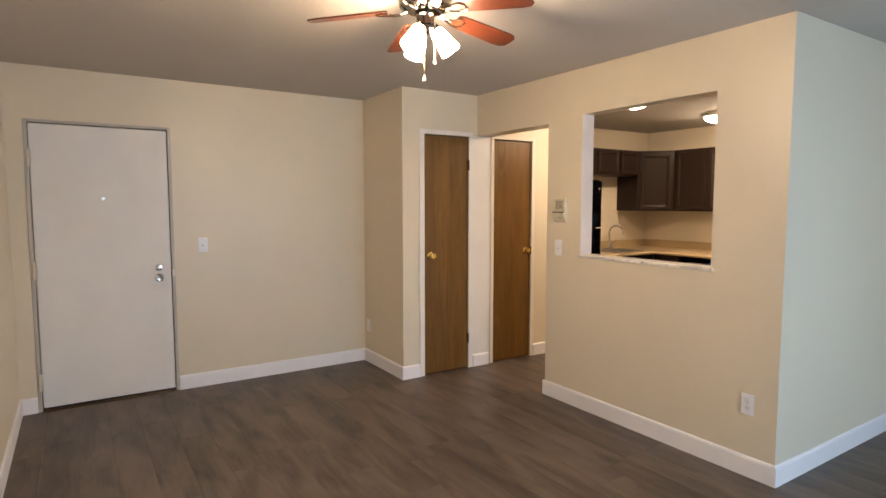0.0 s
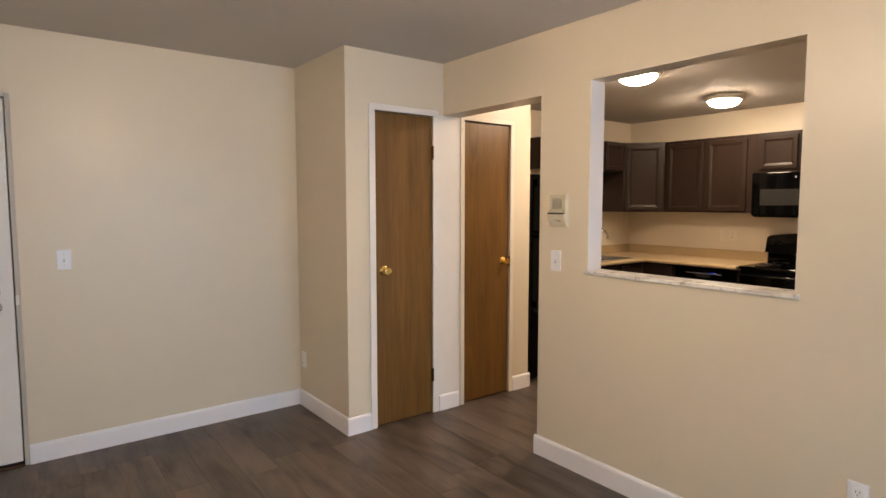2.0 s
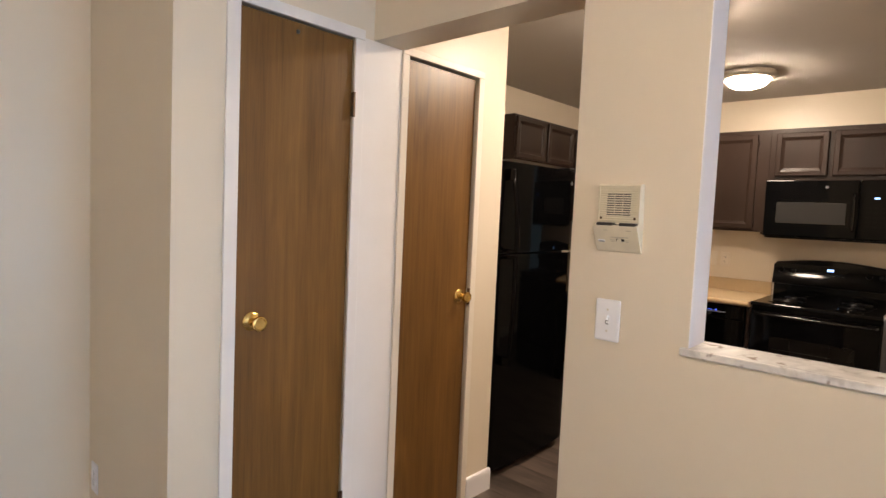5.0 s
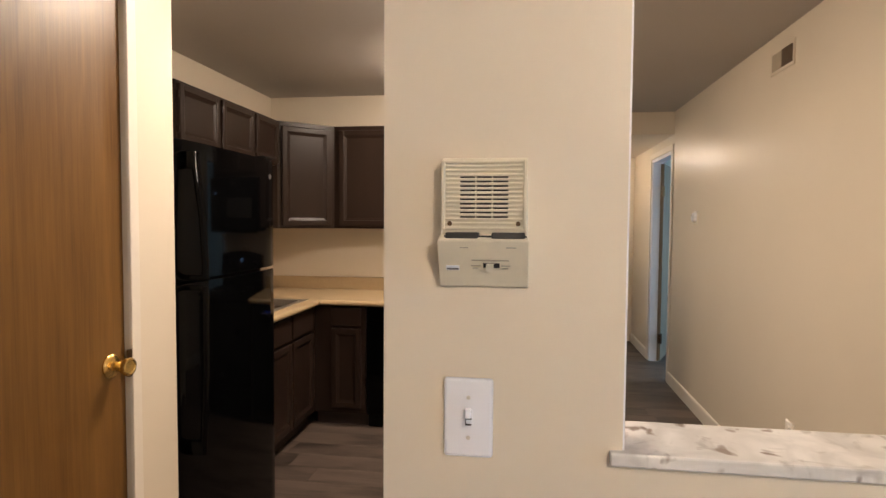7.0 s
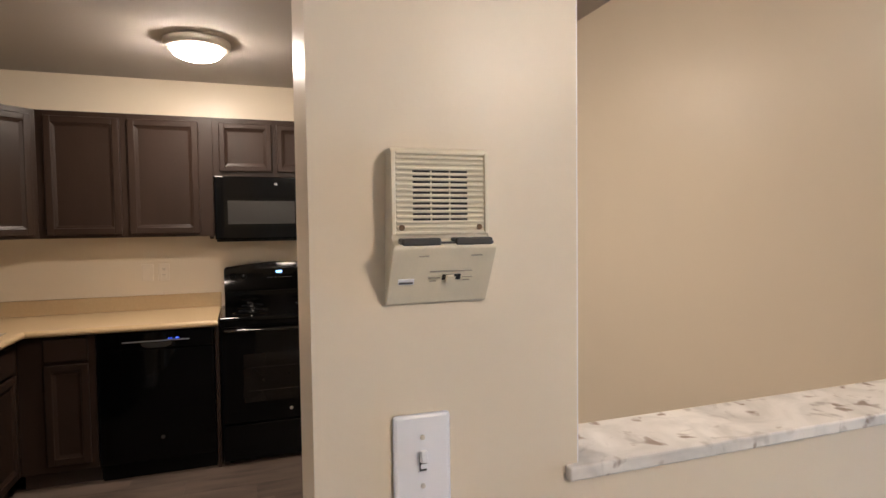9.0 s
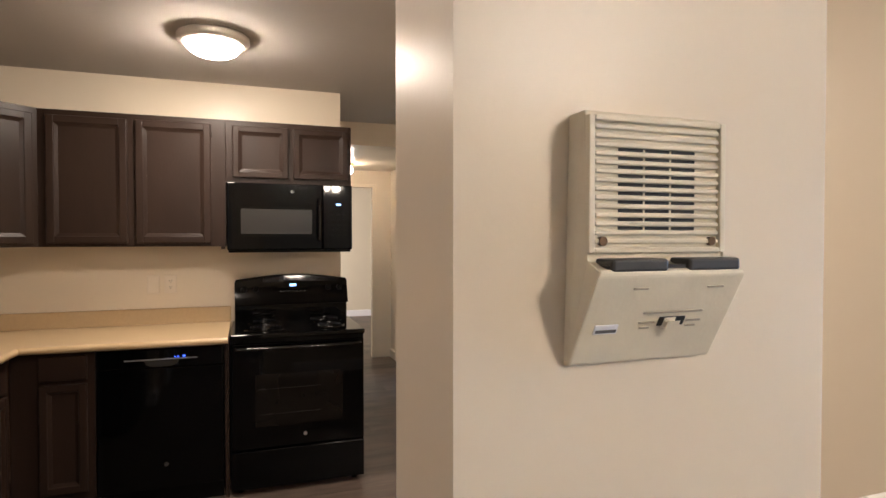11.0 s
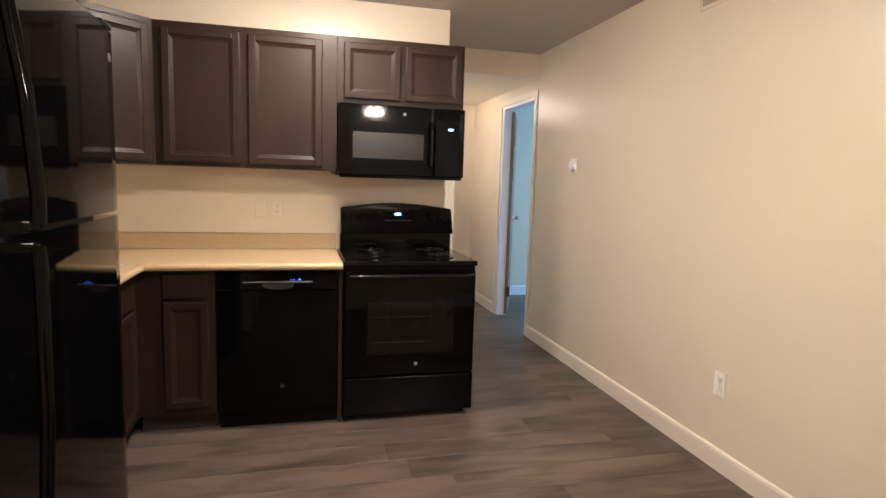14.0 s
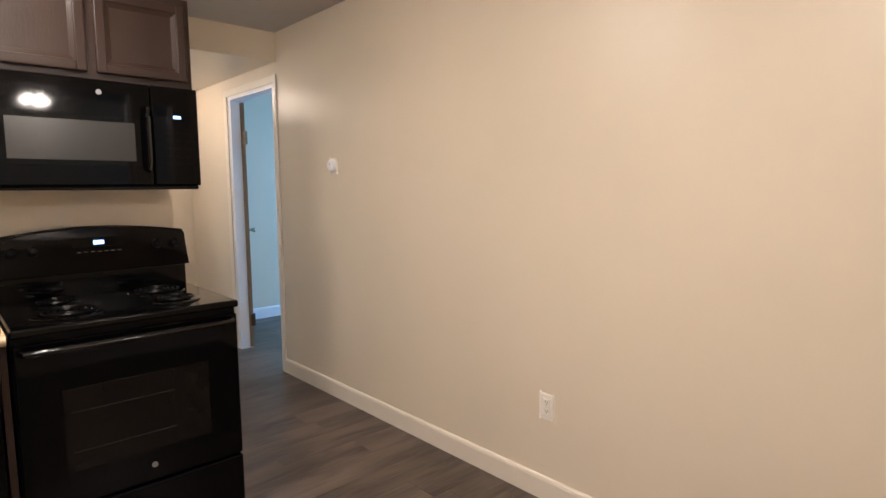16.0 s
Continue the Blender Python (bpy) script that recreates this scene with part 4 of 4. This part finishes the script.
# ---- range ----
RY0, RY1 = 2.778, 3.532
RX = 6.262
th = group_thing("range", (6.57, 3.155, 0), "black electric coil range with smoked oven window", "range")
part("body", box(RX + 0.03, 6.865, RY0, RY1, 0.03, 0.890, 0.003), M_BLACKT, th)
for y in (RY0 + 0.05, RY1 - 0.05):
    for x in (6.34, 6.80):
        part("foot", lathe([(0, 0), (0.018, 0), (0.018, 0.03), (0, 0.03)], pose(x, y, 0), 14), M_BLACKT, th)
part("drawer", box(RX, RX + 0.03, RY0 + 0.003, RY1 - 0.003, 0.035, 0.252, 0.005), M_BLACK, th, "black storage drawer front")
dr = part("oven_door", box(RX, RX + 0.03, RY0 + 0.003, RY1 - 0.003, 0.265, 0.862, 0.006), M_BLACK, th, "black oven door")
part("window", box(RX - 0.0015, RX + 0.004, RY0 + 0.13, RY1 - 0.13, 0.385, 0.685, 0.001), M_OVENW, dr, "smoked glass oven window")
for z in (0.455, 0.600):
    part("oven_rack", tube([(RX - 0.0018, RY0 + 0.26, z), (RX - 0.0018, RY1 - 0.15, z)], 0.0012, 6), M_RACK, dr, "oven rack seen through the glass")
hd = [(RX + 0.004, RY0 + 0.025, 0.838), (RX - 0.030, RY0 + 0.035, 0.838), (RX - 0.038, RY0 + 0.10, 0.838), (RX - 0.038, RY1 - 0.10, 0.838), (RX - 0.030, RY1 - 0.035, 0.838), (RX + 0.004, RY1 - 0.025, 0.838)]
part("handle", tube(hd, 0.012, 12), M_HANDLE, dr, "black bar handle", True)
part("badge", lathe([(0, 0.002), (0.011, 0.002), (0.011, 0)], facing(RX, 3.125, 0.325, "-x"), 24), M_GREYMARK, dr, "small round maker's badge")
ck = part("cooktop", box(RX - 0.012, 6.86, RY0 - 0.002, RY1 + 0.002, 0.888, 0.918, 0.008, None, 3), M_BLACKG, th, "glossy black cooktop")
for x, y, r in ((6.43, RY0 + 0.19, 0.075), (6.43, RY1 - 0.19, 0.098), (6.69, RY0 + 0.19, 0.098), (6.69, RY1 - 0.19, 0.075)):
    bn = part("drip_bowl", lathe([(0.02, 0.919), (r * 0.8, 0.9195), (r + 0.012, 0.9255), (r + 0.020, 0.9225), (r + 0.021, 0.919)], pose(x, y, 0), 36), M_BLACKG, ck, "", True)
    pts, n = [], 96
    for i in range(n + 1):
        a = 2 * math.pi * 4 * i / n
        rr = 0.018 + (r - 0.020) * i / n
        pts.append((x + rr * math.cos(a), y + rr * math.sin(a), 0.931))
    part("coil_element", tube(pts, 0.0042, 6), M_BLACKT, ck, "dark coil heating element", True)
mb = facing(6.835, RY1 - 0.012, 0.918, "-x")
W = RY1 - RY0 - 0.024
arc = [(0, 0), (W, 0), (W, 0.252)]
for i in range(13):
    q = i / 12
    arc.append((W - 0.008 - (W - 0.016) * q, 0.267 + 0.032 * math.sin(math.pi * q)))
arc.append((0, 0.252))
bg = part("backguard", outline(arc, -0.028, 0.0, mb, 0.004), M_BLACKG, th, "curved black control backguard")


# the control panel stands a little out of square with the wall
mp = mb @ pose(W / 2, 0, 0.012, 0, 2.6, 0) @ pose(-W / 2, 0, 0)


def lean(v):
    """How far the control panel leans back at height v, in degrees: most at its foot."""
    return 25.0 - 100.0 * v


def depth(v):
    return 0.004 + sum(math.tan(radians(lean(v + (0.195 - v) * (i + 0.5) / 24))) * (0.195 - v) / 24 for i in range(24))


def on_panel(u, v):
    return mp @ pose(u, 0.100 + v, depth(v), -lean(v))


bm = bmesh.new()
cols, rows = 25, 10
front, back = [], []
for i in range(cols):
    u = W * i / (cols - 1)
    top = 0.152 + 0.042 * math.sin(math.pi * i / (cols - 1)) ** 0.75
    vs = [0.004] + [0.008 + (top - 0.012) * k / (rows - 1) for k in range(rows)] + [top]
    ds = [-0.004] + [0.0] * rows + [-0.005]
    front.append([bm.verts.new(mp @ Vector((u, 0.100 + v, depth(v) + d))) for v, d in zip(vs, ds)])
    back.append([bm.verts.new(mp @ Vector((u, 0.100 + v, -0.030))) for v in vs])
for i in range(cols - 1):
    for k in range(rows + 1):
        bm.faces.new((front[i][k], front[i + 1][k], front[i + 1][k + 1], front[i][k + 1]))
    bm.faces.new((front[i][0], back[i][0], back[i + 1][0], front[i + 1][0]))
    bm.faces.new((front[i][-1], front[i + 1][-1], back[i + 1][-1], back[i][-1]))
for i in (0, cols - 1):
    bm.faces.new(front[i] + back[i][::-1])
cpn = part("control_panel", bm, M_BLACKG, bg, "", True)
part("seam", box(0.01, W - 0.01, 0.096, 0.102, 0, 0.012, 0, mb), M_GREYP, bg)
pc = on_panel(W / 2, 0.128)
part("clock", box(-0.020, 0.022, -0.008, 0.009, 0.0008, 0.0016, 0, pc), M_CYAN, cpn, "pale blue clock digits")
part("clock_window", box(-0.10, 0.10, -0.018, 0.020, -0.001, 0.0008, 0, pc), M_GLASSB, cpn)
pl = on_panel(W / 2, 0.090)
for i in range(7):
    part("print_bar", box(-0.085 + i * 0.026, -0.070 + i * 0.026, -0.002, 0.002, -0.001, 0.0008, 0, pl), M_BADGE, cpn)
for u in (0.055, 0.130, W - 0.130, W - 0.055):
    part("knob", lathe([(0, 0.024), (0.013, 0.024), (0.018, 0.020), (0.021, -0.003)], on_panel(u, 0.105), 24), M_BLACKT, cpn, "black control knob", True)

# ---- microwave ----
MX = 6.520
th = group_thing("microwave", (6.7, 3.18, 1.385), "black over-range microwave with screened window", "microwave")
part("body", box(MX + 0.035, XE, 2.806, 3.550, 1.385, 1.795, 0.004), M_BLACKT, th)
md = pose(MX, 2.992, 1.388, 0, 0, 2.9) @ pose(-MX, -2.992, -1.388)
md = pose(MX, 3.27, 1.59, 0, -0.8, 0) @ pose(-MX, -3.27, -1.59) @ md
dr = part("door", box(MX, MX + 0.045, 2.992, 3.552, 1.388, 1.793, 0.006, md), M_BLACK, th, "black microwave door")
part("window", box(MX - 0.002, MX + 0.004, 3.055, 3.475, 1.485, 1.635, 0.001, md), M_MWIN, dr, "grey screened window")
part("window_surround", box(MX - 0.001, MX + 0.003, 3.035, 3.495, 1.465, 1.655, 0.001, md), M_GLASSB, dr)
part("badge", lathe([(0, 0.002), (0.010, 0.002), (0.010, 0)], md @ facing(MX, 3.175, 1.745, "-x"), 24), M_BADGE2, dr, "small round maker's badge")
cp = part("control_panel", box(MX, MX + 0.033, 2.804, 2.988, 1.388, 1.793, 0.006), M_BLACK, th)
part("clock", box(0, 0.030, 0, 0.012, 0, 0.0012, 0, facing(MX, 2.905, 1.665, "-x")), M_CYAN, cp, "pale blue clock digits")
for i in range(5):
    for j in range(3):
        part("button", box(0, 0.026, 0, 0.012, 0, 0.001, 0, facing(MX, 2.945 - j * 0.040, 1.60 - i * 0.032, "-x")), M_BLACKG, cp)
part("handle", tube([(MX + 0.004, 3.012, 1.70), (MX - 0.028, 3.012, 1.695), (MX - 0.034, 3.012, 1.66), (MX - 0.034, 3.012, 1.49), (MX - 0.028, 3.012, 1.455), (MX + 0.004, 3.012, 1.45)], 0.010, 12), M_HANDLE, dr, "black vertical handle", True)
part("vent_strip", box(MX + 0.004, MX + 0.04, 2.815, 3.545, 1.372, 1.386, 0.003), M_BLACKT, th)

# ---- refrigerator ----
FX0, FX1, FY = 4.205, 4.965, 4.250
th = group_thing("refrigerator", (4.59, 4.7, 0), "black top-freezer refrigerator with long bar handles", "refrigerator")
part("body", box(FX0 + 0.004, FX1 - 0.004, FY + 0.075, 5.10, 0.02, 1.725, 0.006), M_BLACKT, th)
part("kick_grille", box(FX0 + 0.02, FX1 - 0.02, FY + 0.05, FY + 0.075, 0.02, 0.048), M_BLACKT, th)
for x in (FX0 + 0.06, FX1 - 0.06):
    part("foot", lathe([(0, 0), (0.02, 0), (0.02, 0.025), (0, 0.025)], pose(x, FY + 0.12, 0), 14), M_BLACKT, th)
    part("foot", lathe([(0, 0), (0.02, 0), (0.02, 0.025), (0, 0.025)], pose(x, 5.0, 0), 14), M_BLACKT, th)
for n, z0, z1 in (("freezer_door", 1.252, 1.740), ("fridge_door", 0.050, 1.240)):
    bm = bmesh.new()
    pts = []
    k = 16
    for i in range(k + 1):
        q = i / k
        pts.append((FX0 + (FX1 - FX0) * q, FY + 0.014 * (2 * q - 1) ** 2))
    pts += [(FX1, FY + 0.066), (FX0, FY + 0.066)]
    part(n, outline(pts, z0, z1, Matrix.Identity(4), 0.006), M_BLACK, th, "glossy black curved door", True)
for n, z0, z1, o0, o1 in (("freezer_handle", 1.256, 1.700, 0.066, 0.034), ("fridge_handle", 0.640, 1.236, 0.052, 0.064)):
    xh = 4.256
    bm = tube([(xh, FY - o0, z0 + 0.004), (xh, FY - o0 - 0.002, z0 + 0.06), (xh, FY - (o0 + o1) / 2 - 0.008, (z0 + z1) / 2), (xh, FY - o1 - 0.002, z1 - 0.06), (xh, FY - o1, z1 - 0.004)], 0.0125, 12)
    bx(bm, xh - 0.012, xh + 0.012, FY - o0, FY + 0.012, z0, z0 + (0.016 if z0 > 1 else 0.05), 0.004)
    bx(bm, xh - 0.012, xh + 0.012, FY - o1, FY + 0.012, z1 - (0.016 if z0 < 1 else 0.06), z1, 0.004)
    part(n, bm, M_BLACK, th, "long black bar handle", True)
part("badge", lathe([(0, 0.002), (0.012, 0.002), (0.012, 0)], facing(FX1 - 0.045, FY + 0.010, 1.665, "-y"), 24), M_GREYMARK, th, "small silver maker's badge")
part("hinge_cover", box(FX1 - 0.09, FX1 - 0.01, FY + 0.01, FY + 0.09, 1.740, 1.757, 0.005), M_BLACKT, th)

hk = box(2.915, 2.925, YD - 0.004, YD + 0.004, 2.055, 2.068, 0.001)
bx(hk, 2.918, 2.922, YD - 0.012, YD - 0.003, 2.057, 2.061, 0.001)
tagged(part("door_hook", hk, M_BADGE), "tiny grey metal hook on the closet door", "hook")

# ---- window in the living room, behind the walk ----
th = group_thing("window_1", (2.6, YB - 0.07, 0), "white framed sliding glass door to outside", "window", kind="structure")
for b in ((1.4, 1.46, 0, 2.1), (3.74, 3.8, 0, 2.1), (2.57, 2.63, 0.06, 2.04), (1.46, 3.74, 0, 0.06), (1.46, 3.74, 2.04, 2.1)):
    part("window_frame", box(b[0], b[1], YB - 0.11, YB - 0.05, b[2], b[3], 0.003), M_TRIM, th)
for a, b in ((1.46, 2.57), (2.63, 3.74)):
    g = part("pane", box(a, b, YB - 0.083, YB - 0.077, 0.06, 2.04), GLASS, th)
    g.visible_shadow = False

# ---- floor planks ----
fl = group_thing("floor", (0, 0, 0), "dark grey-brown wood-look vinyl plank floor", "floor", kind="structure")
PW, PL = 0.182, 1.22
pm = box(-0.5 * PW + 0.0004, 0.5 * PW - 0.0004, -0.5 * PL + 0.0004, 0.5 * PL - 0.0004, -0.008, 0.0, 0.0006, None, 1)
plank_mesh = bpy.data.meshes.new("plank")
pm.to_mesh(plank_mesh), pm.free()
plank_mesh.materials.append(M_FLOOR)
rng = random.Random(4)
rest_v, rest_f = [], []


def add_rest(x0, x1, y0, y1):
    g, q = 0.0004, 0.0006
    b = len(rest_v)
    for z, e in ((-0.008, g), (-q, g), (0.0, g + q)):
        rest_v.extend([(x0 + e, y0 + e, z), (x1 - e, y0 + e, z), (x1 - e, y1 - e, z), (x0 + e, y1 - e, z)])
    for r in (0, 4):
        for i in range(4):
            j = (i + 1) % 4
            rest_f.append((b + r + i, b + r + j, b + r + 4 + j, b + r + 4 + i))
    rest_f.append((b + 8, b + 9, b + 10, b + 11))


x = -0.22
count = 0
while x < 13.4:
    y = YB - 0.1 - rng.uniform(0, PL)
    while y < 5.25:
        a, b = max(y, YB - 0.1), min(y + PL, 5.25)
        if b - a > 0.03:
            near = x < 7.1 and -0.6 < (a + b) / 2 < 5.1 and not (x > 3.5 and (a + b) / 2 < 1.4) and count < 295
            if near and b - a > PL - 0.01:
                o = new("plank", plank_mesh)
                o.parent = fl
                o.location = (x + PW / 2, (a + b) / 2, 0)
                count += 1
            else:
                add_rest(x, x + PW, a, b)
        y += PL
    x += PW
me = bpy.data.meshes.new("plank_field")
me.from_pydata(rest_v, [], rest_f)
me.materials.append(M_FLOOR)
o = tagged(new("plank_field", me), kind="stuff")
o.parent = fl

# plain ground outside
gm = mat("outdoor_ground", (0.20, 0.20, 0.17), 0.9, vary=0.3, vary_scale=1.0)
structure("ground", [(-60, 60, -60, 60, -0.5, -0.151)], gm, "plain ground outside the building", "ground")
